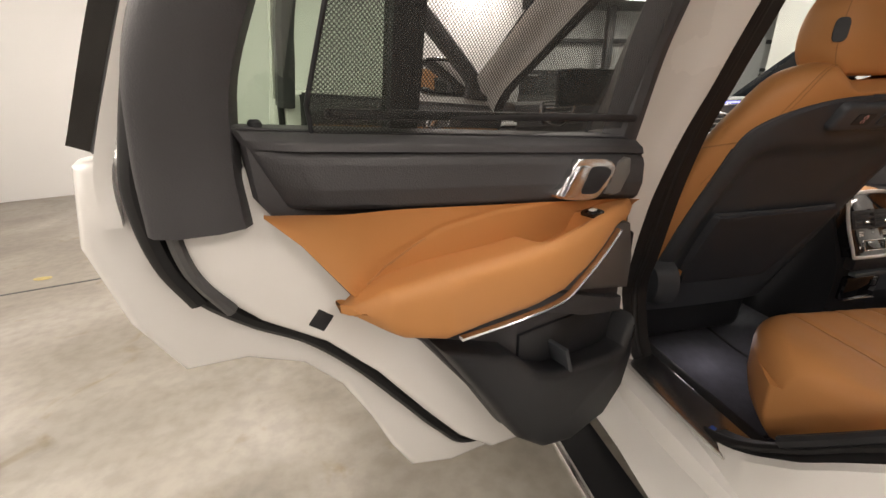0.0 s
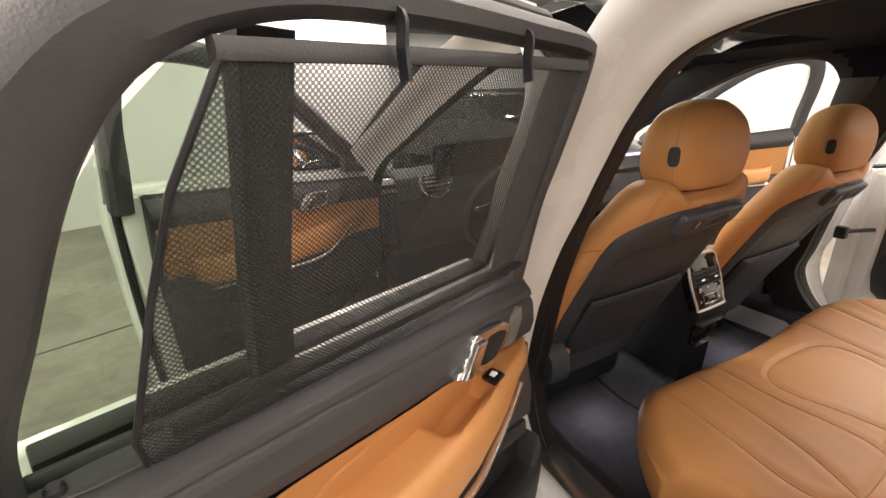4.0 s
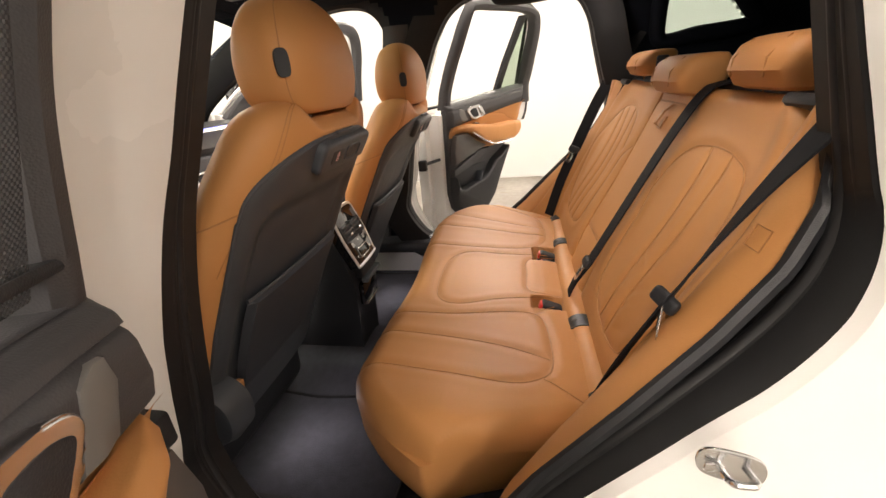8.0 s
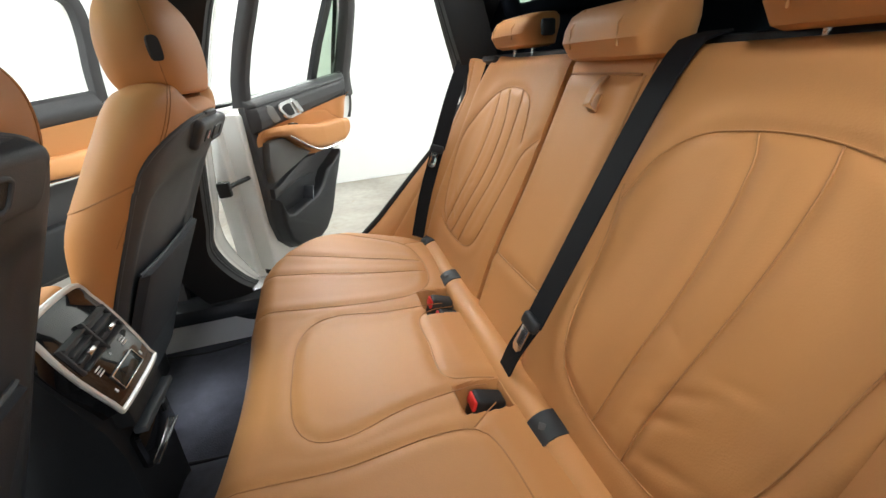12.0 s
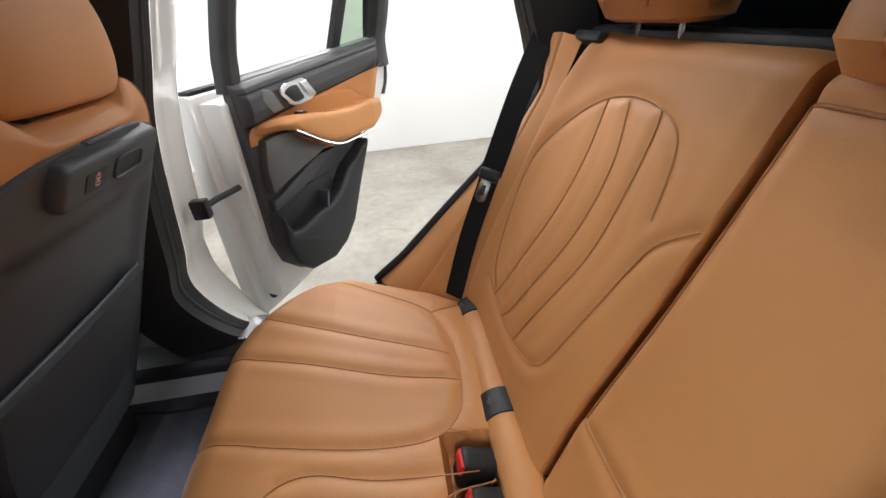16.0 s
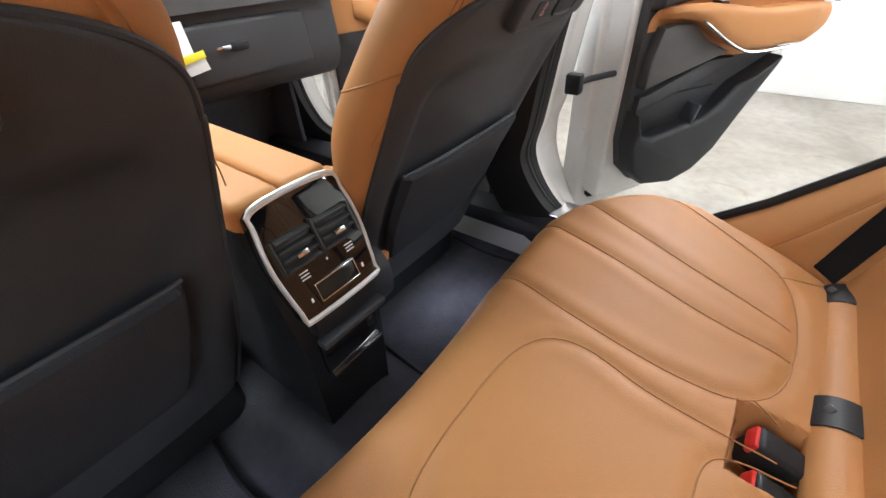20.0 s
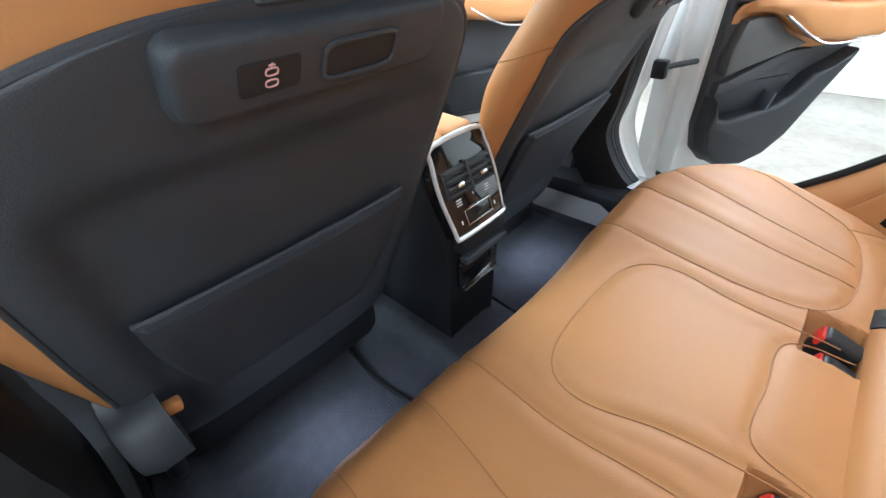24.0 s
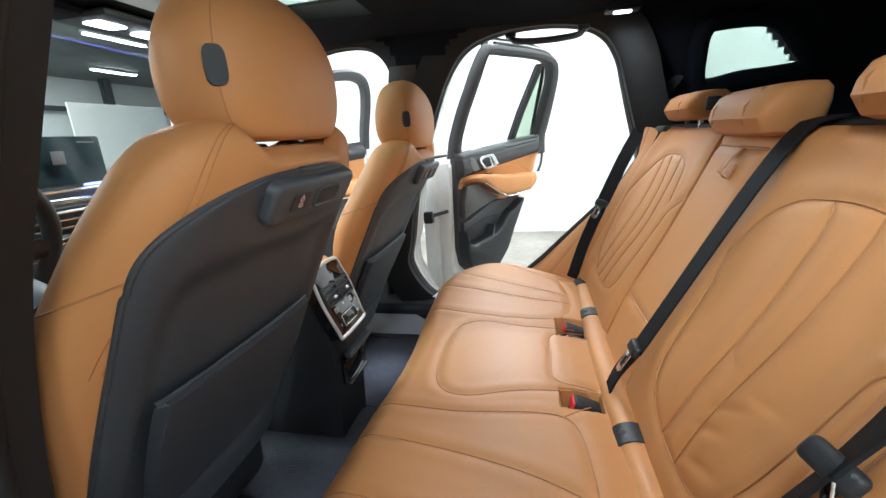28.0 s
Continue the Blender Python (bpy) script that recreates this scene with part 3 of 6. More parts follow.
for sx in (-1, 1):
    part("sill", rbox((0.10, 2.3, 0.20), 0.03, (sx * 0.765, 0.85, 0.585)), PAINT, body, "white door sill")
    part("sill_plate", rbox((0.09, 0.5, 0.012), 0.004, (sx * 0.735, 0.33, 0.70)), CHROME, body, "brushed metal sill plate")
    part("sill_mark", rbox((0.018, 0.022, 0.002), 0.0005, (sx * 0.745, 0.30, 0.7065), (0, 0, 20)), RED, body, "small red stripe mark")
    part("sill_mark", rbox((0.018, 0.010, 0.002), 0.0005, (sx * 0.745, 0.325, 0.7065), (0, 0, 20)), MARK_BLUE, body, "small blue stripe mark")
    part("sill_trim", rbox((0.12, 2.2, 0.06), 0.02, (sx * 0.70, 0.85, 0.665)), BLACK, body, "black sill trim")
    part("running_board", rbox((0.13, 2.3, 0.05), 0.02, (sx * 0.865, 0.75, 0.43)), BLACK, body, "black running board")
    part("running_board_strip", rbox((0.02, 2.3, 0.02), 0.006, (sx * 0.932, 0.75, 0.450)), CHROME, body, "chrome running board strip")
    part("a_pillar", tube(catmull([(sx * 0.70, 1.18, 1.68), (sx * 0.74, 1.50, 1.525), (sx * 0.79, 1.85, 1.33), (sx * 0.82, 2.08, 1.19)], 20), 0.05, n=10), HEADLINER, body, "black a-pillar trim")
    part("b_pillar_trim", grid(lambda u, v: (sx * (side_x(v) - 0.004 - 0.012 * math.cos(u * 1.5) + 0.05 * max(0, (0.95 - v) / 0.3) ** 2 * (u < 0)), np.interp(v, [.64, 1.0, 1.2, 1.6], [.735, .715, .66, .58]) + np.interp(v, [.64, 1.0, 1.2, 1.6], [.10, .09, .06, .05]) * (u + 0.55), v), np.linspace(-1, 1, 15), np.linspace(0.56, 1.60, 30)), CHARCOAL, body, "dark grey b-pillar trim")
    part("kick_panel", rbox((0.02, 0.42, 0.62), 0.008, (sx * 0.70, 1.86, 0.80)), CARPET, body, "black footwell side lining")
part("firewall", rbox((1.46, 0.04, 0.78), 0.01, (0, 1.82, 0.80), (14, 0, 0)), CARPET, body, "black carpeted firewall")
part("floor_pan", rbox((1.5, 3.2, 0.04), 0.01, (0, 0.5, 0.42)), BLACK, body)

# carpet with raised tunnel
carpet = car_thing("floor_carpet", "black looped floor carpet over the centre tunnel", "carpet")
part("carpet", grid(lambda u, v: (u, v, 0.50 + 0.10 * math.exp(-(u / 0.16) ** 4) + 0.12 * max(0, abs(u) - 0.62)), np.linspace(-0.72, 0.72, 60), np.linspace(0.30, 1.75, 40)), CARPET, carpet)
for sx in (-1, 1):
    mat_ = car_thing("floor_mat", "black textile floor mat with bound edge", "floor mat", pose(sx * 0.43, 0.70, 0.512), "rear floor mats")
    out = catmull([(-0.21, -0.24, 0), (0.20, -0.24, 0), (0.22, 0.05, 0), (0.2, 0.28, 0), (-0.18, 0.28, 0), (-0.24, 0.05, 0)], 60, True)
    part("mat", prism([(q[0], q[1]) for q in out], 0, 0.012, 0.004, "xyz"), CARPET, mat_)
    part("binding", tube([(q[0], q[1], 0.012) for q in out], 0.005, True), RUBBER, mat_)


# outer skin of the car: rear quarters, wings, tailgate, bumper, wheels
AXLES = (-0.45, 2.42)


def skin_x(y, z):
    x = np.interp(z, [0.36, 0.5, 0.7, 1.0, 1.2, 1.34, 1.5, 1.66, 1.735], [0.83, 0.858, 0.864, 0.839, 0.814, 0.789, 0.773, 0.762, 0.715])
    for a in AXLES:
        d = math.hypot(y - a, z - 0.36)
        x += 0.035 * math.exp(-((d - 0.42) / 0.07) ** 2)
    return x - 0.10 * max(0, (y - 2.5) / 0.8) ** 2 - 0.10 * max(0, (-y - 1.1) / 0.5) ** 2


def skin(sx, ys, zs, keep):
    m = len(zs)
    verts = [(sx * skin_x(y, z), y, z) for y in ys for z in zs]
    faces = []
    for i in range(len(ys) - 1):
        for j in range(m - 1):
            y, z = (ys[i] + ys[i + 1]) / 2, (zs[j] + zs[j + 1]) / 2
            if min(math.hypot(y - a, z - 0.36) for a in AXLES) > 0.40 and keep(y, z):
                faces.append((i * m + j, (i + 1) * m + j, (i + 1) * m + j + 1, i * m + j + 1))
    return verts, faces


RING, RING_N = ring_frame(LOOP, 90)
RING_EDGE = [tuple(q) for q in RING[:, 1:] + RING_N * (0.045 + 0.97 * reach(RING_N, 0.085, 0.42, 0.07, 0.05) * window_room(RING, RING_N))[:, None]]
WINDOW_EDGE = [(-0.49 + 1.22 * (q[1] + 0.49), 1.55 + 1.35 * (q[2] - 1.55)) for q in catmull(QUARTER, 60, True)]
wheel_angles = np.linspace(0, 2 * math.pi, 36, endpoint=False)
for sx in (-1, 1):
    part("rear_quarter_panel", skin(sx, np.arange(-1.60, 0.32, 0.02), np.arange(0.40, 1.75, 0.0225), lambda y, z: not inside(y, z, RING_EDGE) and not inside(y, z, WINDOW_EDGE) and y > -1.60 + 0.42 * max(0, z - 1.2)), PAINT, body, "white rear quarter panel")
    part("front_wing", skin(sx, np.arange(1.76, 3.30, 0.02), np.arange(0.40, 1.12, 0.0225), lambda y, z: z < 1.09 - 0.10 * max(0, (y - 2.1) / 1.2) ** 2), PAINT, body, "white front wing")
    for a in AXLES:
        w = part("wheel", moved(loft([[(dx, r * math.cos(t), r * math.sin(t)) for t in wheel_angles] for dx, r in ((-0.11, 0.25), (-0.115, 0.32), (-0.09, 0.352), (0.09, 0.352), (0.112, 0.33), (0.10, 0.255))]), pose(sx * 0.735, a, 0.36, 0, 0, 0 if sx > 0 else 180)), RUBBER, body, "black rubber tyre")
        part("rim", moved(loft([[(dx, r * math.cos(t), r * math.sin(t)) for t in wheel_angles] for dx, r in ((0.102, 0.262), (0.108, 0.245), (0.07, 0.225), (0.085, 0.08), (0.10, 0.03))]), pose(sx * 0.735, a, 0.36, 0, 0, 0 if sx > 0 else 180)), SATIN_GREY, w, "grey metal wheel rim")
part("tailgate", grid(lambda u, v: (u * 0.735, -1.605 - 0.03 * (1 - u * u), v), np.linspace(-1, 1, 15), np.linspace(0.42, 1.215, 10)), PAINT, body, "white tailgate")
part("front_bumper", grid(lambda u, v: (u * 0.78, 3.29 + 0.12 * (1 - u * u) * math.sin(min(1, max(0, (v - 0.3) / 0.65)) * 3.0), v), np.linspace(-1, 1, 19), np.linspace(0.30, 0.955, 12)), PAINT, body, "white front bumper")
part("cowl", rbox((1.70, 0.16, 0.03), 0.01, (0, 2.08, 1.155)), BLACK, body, "black cowl below the windscreen")

# ---- rear bench ----
RIGHT_SEAMS = [
    [(.265, .50), (.25, .42), (.23, .35), (.20, .22), (.195, .13), (.215, .085), (.26, .062), (.33, .055), (.40, .06), (.46, .075), (.51, .11), (.58, .22), (.69, .40)],
    [(.445, .50), (.43, .45), (.39, .33), (.33, .18), (.30, .06)],
    [(.54, .45), (.46, .28), (.36, .065)],
    [(.48, .09), (.53, .0)],
    [(.21, .09), (.19, .06)],
]
LEFT_SEAMS = [
    [(-.21, .50), (-.22, .40), (-.23, .30), (-.22, .17), (-.23, .11), (-.27, .088), (-.36, .08), (-.43, .08), (-.47, .095), (-.50, .16), (-.485, .28), (-.455, .42), (-.45, .50)],
    [(-.305, .50), (-.33, .36), (-.375, .19), (-.42, .085)],
    [(-.48, .10), (-.54, .0)],
    [(-.225, .11), (-.185, .06)],
]
CENTRE_SEAM = [(.14, .06), (.14, .10), (.15, .20), (.175, .29), (.165, .345), (.12, .375), (.05, .385), (0, .385)]
FLAP_SEAM = [(.125, .04), (.10, .12), (.0, .125)]


def mirrored(L):
    return L + [(-x, y) for x, y in L[::-1][1:]]


TOP_SEAMS = RIGHT_SEAMS + LEFT_SEAMS + [mirrored(CENTRE_SEAM), mirrored(FLAP_SEAM)]
ALL_SEAMS = [catmull(L, 24) for L in TOP_SEAMS]


def cushion_hw(y):
    return 0.565 + 0.092 * min(1, max(0, (y - 0.02) / 0.16)) ** 0.8 - 0.05 * max(0, (y - 0.36) / 0.13) ** 2


def cushion_front(x):
    return 0.498 - 0.25 * max(0, (abs(x) - 0.42) / 0.27) ** 2.2 - 0.012 * math.cos(min(1, abs(x) / 0.22) * math.pi / 2)


BUCKLES = [(-0.165, 0.075), (0.150, 0.066)]


def crown_of(x, y):
    side = 0.034 * math.exp(-((abs(x) - 0.60) / 0.13) ** 2) * min(1, max(0, y - 0.03) / 0.25)
    return side + 0.012 * math.exp(-((abs(x) - 0.40) / 0.16) ** 2) + 0.004 * math.sin(y * 9) - 0.012 * max(0, 1 - y / 0.08)


def cushion_mesh():
    nx, ny = 340, 135
    ss, ts = np.linspace(-1.0, 1.0, nx), np.linspace(0, 1, ny)
    P = np.zeros((ny, nx, 3))
    for j, t in enumerate(ts):
        for i, s in enumerate(ss):
            x = s * 0.72
            yf = cushion_front(x)
            y = 0.02 + t * (yf - 0.02)
            hw = cushion_hw(y)
            x = s * hw
            yf = cushion_front(x)
            y = 0.02 + t * (yf - 0.02)
            dx, dy = hw - abs(x), yf - y
            r = 0.060
            k = max(0.0, r * r - max(0, r - dx) ** 2 - max(0, r - dy) ** 2)
            drop = r - math.sqrt(k)
            P[j, i] = (x, y, 0.842 + crown_of(x, y) - drop)
    flat = P.reshape(-1, 3)
    d = seg_dist(flat[:, :2], ALL_SEAMS)
    flat[:, 2] += 0.0022 * (1 - np.exp(-(d / 0.010) ** 2)) - 0.0022
    flat[:, 2] += 0.0012 * np.exp(-((d - 0.022) / 0.015) ** 2)
    for bx, by in BUCKLES:
        q = np.maximum(np.abs(flat[:, 0] - bx) / (0.030 if bx < 0 else 0.046), np.abs(flat[:, 1] - by) / 0.036)
        flat[:, 2] -= 0.045 * np.clip((1.15 - q) * 4, 0, 1)
    P = flat.reshape(ny, nx, 3)
    rows = [P[j] for j in range(ny)]
    rings = []
    border = np.vstack([P[:, 0][:-1], P[-1], P[::-1, -1][1:]])
    mid = np.array((0, 0.10, 0))
    for z, back in ((None, 0), (0.745, 0.003), (0.71, 0.012), (0.685, 0.030), (0.665, 0.08)):
        low = border.copy()
        if z is not None:
            low[:, 2] = np.minimum(z, border[:, 2] - 0.004)
            d = border[:, :2] - mid[:2]
            low[:, :2] -= d / np.linalg.norm(d, axis=1)[:, None] * back
        rings.append(low)
    return joined(loft(rows, closed=False), loft(rings, closed=False))


def seat_base():
    out = [(-0.54, 0.05), (-0.55, 0.22), (-0.42, 0.38), (0, 0.40), (0.42, 0.38), (0.55, 0.22), (0.54, 0.05)]
    return prism(out, 0.48, 0.69, 0.01, "xyz")


bench = car_thing("rear_bench_seat", "cognac leather rear bench with three headrests", "car seat")
cushion = part("seat_cushion", cushion_mesh(), LEATHER, bench, "cognac leather seat cushion with stitched panels")


part("seat_base", seat_base(), CARPET, bench, "black carpeted seat base")


def cushion_z(x, y):
    yf, hw = cushion_front(x), cushion_hw(y)
    dx, dy, r = hw - abs(x), yf - y, 0.060
    k = max(0.0, r * r - max(0, r - dx) ** 2 - max(0, r - dy) ** 2)
    return 0.842 + crown_of(x, y) - r + math.sqrt(k)


for L in TOP_SEAMS:
    pts = [(x, y) for x, y in catmull(L, 60) if y < cushion_front(x) - 0.002 and abs(x) < cushion_hw(y) - 0.004]
    part("seam", tube([(x, y, cushion_z(x, y) - 0.0016) for x, y in pts], 0.0011, n=6), LEATHER_SEAM, cushion, "stitched seam")

# backrest: x across, s up the slope
UP, OUT = np.array((0, -0.4066, 0.9136)), np.array((0, 0.9136, 0.4066))
BASE = np.array((0, -0.012, 0.845))


def back_point(x, s, d):
    return np.array((x, 0, 0)) + BASE + UP * s + OUT * d


def back_s(z):
    return (z - 0.845) / 0.9136


def zs_line(L):
    return [(x, back_s(z)) for x, z in L]


PASSENGER_SEAMS = [
    zs_line([(.430, .925), (.475, .96), (.512, 1.07), (.516, 1.14), (.490, 1.195), (.45, 1.232), (.40, 1.260), (.35, 1.273), (.30, 1.276), (.25, 1.268), (.215, 1.250), (.197, 1.215), (.184, 1.170)]),
    zs_line([(.470, .925), (.40, .913), (.31, .910), (.25, .918), (.218, .936), (.201, .966), (.187, 1.035), (.173, 1.107), (.158, 1.152), (.122, 1.186)]),
    zs_line([(.365, .912), (.335, .96), (.298, 1.09), (.298, 1.19), (.332, 1.268)]),
    zs_line([(.300, .912), (.280, .97), (.248, 1.084), (.246, 1.169), (.254, 1.242), (.264, 1.272)]),
    zs_line([(.425, .915), (.40, .97), (.372, 1.09), (.368, 1.18), (.385, 1.264)]),
]
DRIVER_SEAMS = [
    zs_line([(.172, 1.146), (.200, 1.205), (.248, 1.240), (.31, 1.252), (.37, 1.254), (.42, 1.247), (.455, 1.236), (.478, 1.212), (.498, 1.177), (.503, 1.150)]),
    zs_line([(.165, 1.165), (.180, 1.09), (.188, 1.03), (.199, .962), (.220, .920), (.27, .898), (.34, .890), (.42, .893), (.462, .906), (.472, .92)]),
    zs_line([(.318, 1.251), (.331, 1.213), (.334, 1.105), (.320, .946), (.312, .894)]),
    zs_line([(.399, 1.250), (.403, 1.207), (.398, 1.115), (.380, .96), (.373, .891)]),
    zs_line([(.549, 1.151), (.533, 1.136), (.518, 1.122), (.512, 1.095), (.500, .99), (.472, .92)]),
]


def back_depth(xc, s, x0, x1, top):
    """Height of the padding over the plane of the backrest."""
    x = xc
    if x1 > 0.5:
        x = x0 + (xc - x0) / back_wide(s)
    r = 0.035
    e0, e1, et = x - x0, x1 - x, top - s
    k = max(0.0, r * r - max(0, r - e0) ** 2 * 0.3 - max(0, r - e1) ** 2 - max(0, r - et) ** 2)
    d = math.sqrt(k) - r + 0.010 * math.exp(-((s - 0.12) / 0.12) ** 2)
    if x1 > 0.5:
        d += 0.014 * math.exp(-((x - 0.52) / 0.035) ** 2) + 0.006 * math.exp(-((x - 0.36) / 0.11) ** 2 - ((s - 0.2) / 0.2) ** 2)
    return d


def back_wide(s):
    return 1 + 0.03 * math.exp(-((s - 0.30) / 0.2) ** 2) - 0.14 * max(0, (s - 0.41) / 0.14) ** 2


def backrest_mesh(x0, x1, top, seams, mirror):
    nx, ns = int((x1 - x0) / 0.0036), 160
    xs, ss = np.linspace(x0, x1, nx), np.linspace(0.0, top, ns)
    P = np.zeros((ns, nx, 3))
    for j, s in enumerate(ss):
        for i, x in enumerate(xs):
            xc = x0 + (x - x0) * back_wide(s) if x1 > 0.5 else x
            P[j, i] = (xc, s, back_depth(xc, s, x0, x1, top))
    flat = P.reshape(-1, 3)
    dist = seg_dist(flat[:, :2], [catmull(L, 30) for L in seams])
    flat[:, 2] -= 0.0026 * np.exp(-(dist / 0.009) ** 2)
    flat[:, 2] += 0.0012 * np.exp(-((dist - 0.022) / 0.014) ** 2)
    # soft creases in the lower middle
    if x1 > 0.5:
        for cx, cs, ang, amp in ((0.39, 0.13, 0.5, 0.0035), (0.40, 0.17, 0.6, 0.003), (0.35, 0.22, -0.4, 0.002), (0.42, 0.09, 0.4, 0.0025), (0.33, 0.16, 0.7, 0.002), (0.44, 0.21, 0.2, 0.002)):
            u = (flat[:, 0] - cx) * math.cos(ang) + (flat[:, 1] - cs) * math.sin(ang)
            v = -(flat[:, 0] - cx) * math.sin(ang) + (flat[:, 1] - cs) * math.cos(ang)
            flat[:, 2] -= amp * np.exp(-(u / 0.03) ** 2 - (v / 0.007) ** 2)
    pts = np.array([back_point(x * (-1 if mirror else 1), s, d) for x, s, d in flat]).reshape(ns, nx, 3)
    rows = [pts[j] for j in range(ns)]
    rows.append(rows[-1] - OUT * 0.05)
    rows.append(rows[-1] - OUT * 0.05)
    rows = [np.vstack([[r[0] - OUT * 0.07], r, [r[-1] - OUT * 0.07]]) for r in rows]
    return loft(rows, closed=False)


for mirror in (False, True):
    SIDE_SEAMS = DRIVER_SEAMS if mirror else PASSENGER_SEAMS
    back = part("side_backrest", backrest_mesh(0.118, 0.552, 0.552, SIDE_SEAMS, mirror), LEATHER, bench, "cognac leather outer backrest with arched stitching")
    f = -1 if mirror else 1
    for L in SIDE_SEAMS:
        part("seam", tube([back_point(f * x, s, back_depth(x, s, 0.118, 0.552, 0.552) - 0.0016) for x, s in catmull(L, 70)], 0.0011, n=6), LEATHER_SEAM, back, "stitched seam")
CENTRE_LINES = [zs_line([(-.10, .965), (.10, .965)]), zs_line([(-.10, 1.305), (.10, 1.305)]), zs_line([(-.10, .965), (-.105, 1.305)]), zs_line([(.10, .965), (.105, 1.305)])]
centre = part("centre_backrest", backrest_mesh(-0.115, 0.115, 0.548, CENTRE_LINES, False), LEATHER, bench, "cognac leather centre backrest with fold-down armrest")
for L in CENTRE_LINES:
    part("seam", tube([back_point(x, s, back_depth(x, s, -0.115, 0.115, 0.548) - 0.002) for x, s in catmull(L, 30)], 0.0020, n=6), LEATHER_SEAM, centre, "panel gap")
tab_s = back_s(1.30)
part("armrest_pull_tab", sweep([back_point(-0.02, tab_s, 0.000), back_point(-0.022, tab_s - 0.02, 0.012), back_point(-0.026, tab_s - 0.05, 0.018), back_point(-0.03, tab_s - 0.058, 0.006), back_point(-0.026, tab_s - 0.03, 0.002)], [(-0.010, -0.002), (0.010, -0.002), (0.010, 0.002), (-0.010, 0.002)], (0, 1, 0)), LEATHER_SEAM, bench, "leather pull tab")

# lower roll with child seat anchor covers
part("seat_roll", sweep([(x, 0.004 - 0.012 * (x / 0.56) ** 2, 0.828) for x in np.linspace(-0.57, 0.57, 60)], circle(0.032, 14, 0.026), (0, 0, 1)), LEATHER, bench, "leather roll behind the cushion")
for x in (-0.523, -0.262, 0.240, 0.495):
    c = part("anchor_cover", sweep([(x + k, 0.004 - 0.012 * (x / 0.56) ** 2, 0.828) for k in (-0.024, -0.022, 0.022, 0.024)], circle(0.0345, 20, 0.0285), (0, 0, 1)), BLACK, bench, "black child seat anchor cover")
    part("symbol", rbox((0.010, 0.010, 0.002), 0.0005, (x, 0.020, 0.8535), (-32, 0, 45)), GREYTRIM, c)

# side bolsters between backrest and door opening
for sx in (-1, 1):
    def bolster(u, v, sx=sx):
        z = 0.79 + 0.545 * v
        y_in = BASE[1] - 0.445 * (z - 0.845) + 0.012
        edge = np.interp(z, [.76, .79, .865, .99, 1.09, 1.17, 1.245, 1.32, 1.43], [.23, .195, .12, .0, -.095, -.16, -.20, -.20, -.205])
        x = 0.525 + (np.interp(z, [.79, .87, .99, 1.09, 1.18, 1.25, 1.40], [.745, .712, .695, .675, .655, .632, .618]) - 0.525) * u
        y = y_in + (edge + 0.01 - y_in) * u + 0.030 * math.sin(math.pi * min(1, u * 1.05)) * (1 - 0.7 * v)
        g = 0.004 * math.exp(-((u - 0.42) / 0.03) ** 2)
        return (sx * x, y - g, z + 0.01 * math.sin(math.pi * u))
    b = part("side_bolster", grid(bolster, np.linspace(0, 1, 60), np.linspace(0, 1, 60)), LEATHER, bench, "cognac leather side bolster")
    part("seam", tube([np.array(bolster(0.42, v)) + np.array((0, -0.001, 0)) for v in np.linspace(0.04, 0.96, 40)], 0.0016, n=6), LEATHER_SEAM, b, "stitched seam")
    if sx < 0:
        q = [bolster(u, v) for u, v in ((.56, .70), (.56, .745), (.74, .745), (.74, .70))]
        part("stitched_label", tube([np.array(a) + np.array((0, 0.0012, 0)) for a in q], 0.0011, True, 6), LEATHER_SEAM, b, "small stitched label patch")
    part("bolster_edge", tube([np.array(bolster(1.0, v)) for v in np.linspace(0, 1, 40)], 0.011, n=8), BLACK, b, "black edge trim")


def squircle(a, b, n=32, e=3.0):
    out = []
    for k in range(n):
        t = 2 * math.pi * k / n
        c, s = math.cos(t), math.sin(t)
        out.append((a * math.copysign(abs(c) ** (2 / e), c), b * math.copysign(abs(s) ** (2 / e), s)))
    return out


def rounded_block(levels, n=36, e=3.0):
    """levels: (z, cx, cy, half width, half depth)."""
    return loft([[(cx + q[0], cy + q[1], z) for q in squircle(a, b, n, e)] for z, cx, cy, a, b in levels])


def rear_headrest(x, w, z0, h, y, label):
    hr = part("headrest", rounded_block([(z0, x, y, w * 0.86, 0.030), (z0 + 0.006, x, y, w * 0.95, 0.046), (z0 + 0.03, x, y + 0.004, w, 0.056), (z0 + 0.6 * h, x, y, w, 0.056), (z0 + 0.85 * h, x, y - 0.006, w * 0.97, 0.05), (z0 + 0.97 * h, x, y - 0.012, w * 0.90, 0.036), (z0 + h, x, y - 0.014, w * 0.75, 0.02)], 44, 4.5), LEATHER, bench, label)
    part("seam", tube([(x - w * 0.55, y + 0.0575, z0 + 0.02), (x - w * 0.55, y + 0.057, z0 + 0.6 * h), (x - w * 0.55, y + 0.03, z0 + 0.95 * h)], 0.0016, n=6), LEATHER_SEAM, hr)
    part("seam", tube([(x + w * 0.55, y + 0.0575, z0 + 0.02), (x + w * 0.55, y + 0.057, z0 + 0.6 * h), (x + w * 0.55, y + 0.03, z0 + 0.95 * h)], 0.0016, n=6), LEATHER_SEAM, hr)
    for dx in (-w * 0.5, w * 0.5):
        part("post", tube([(x + dx, y, z0 - 0.05), (x + dx, y, z0 + 0.01)], 0.006), CHROME, hr, "chrome headrest post")
        if abs(x) > 0.1:
            part("collar", rbox((0.05, 0.03, 0.012), 0.005, (x + dx, y + 0.005, z0 - 0.032)), BLACK, hr, "black post collar")
    return hr


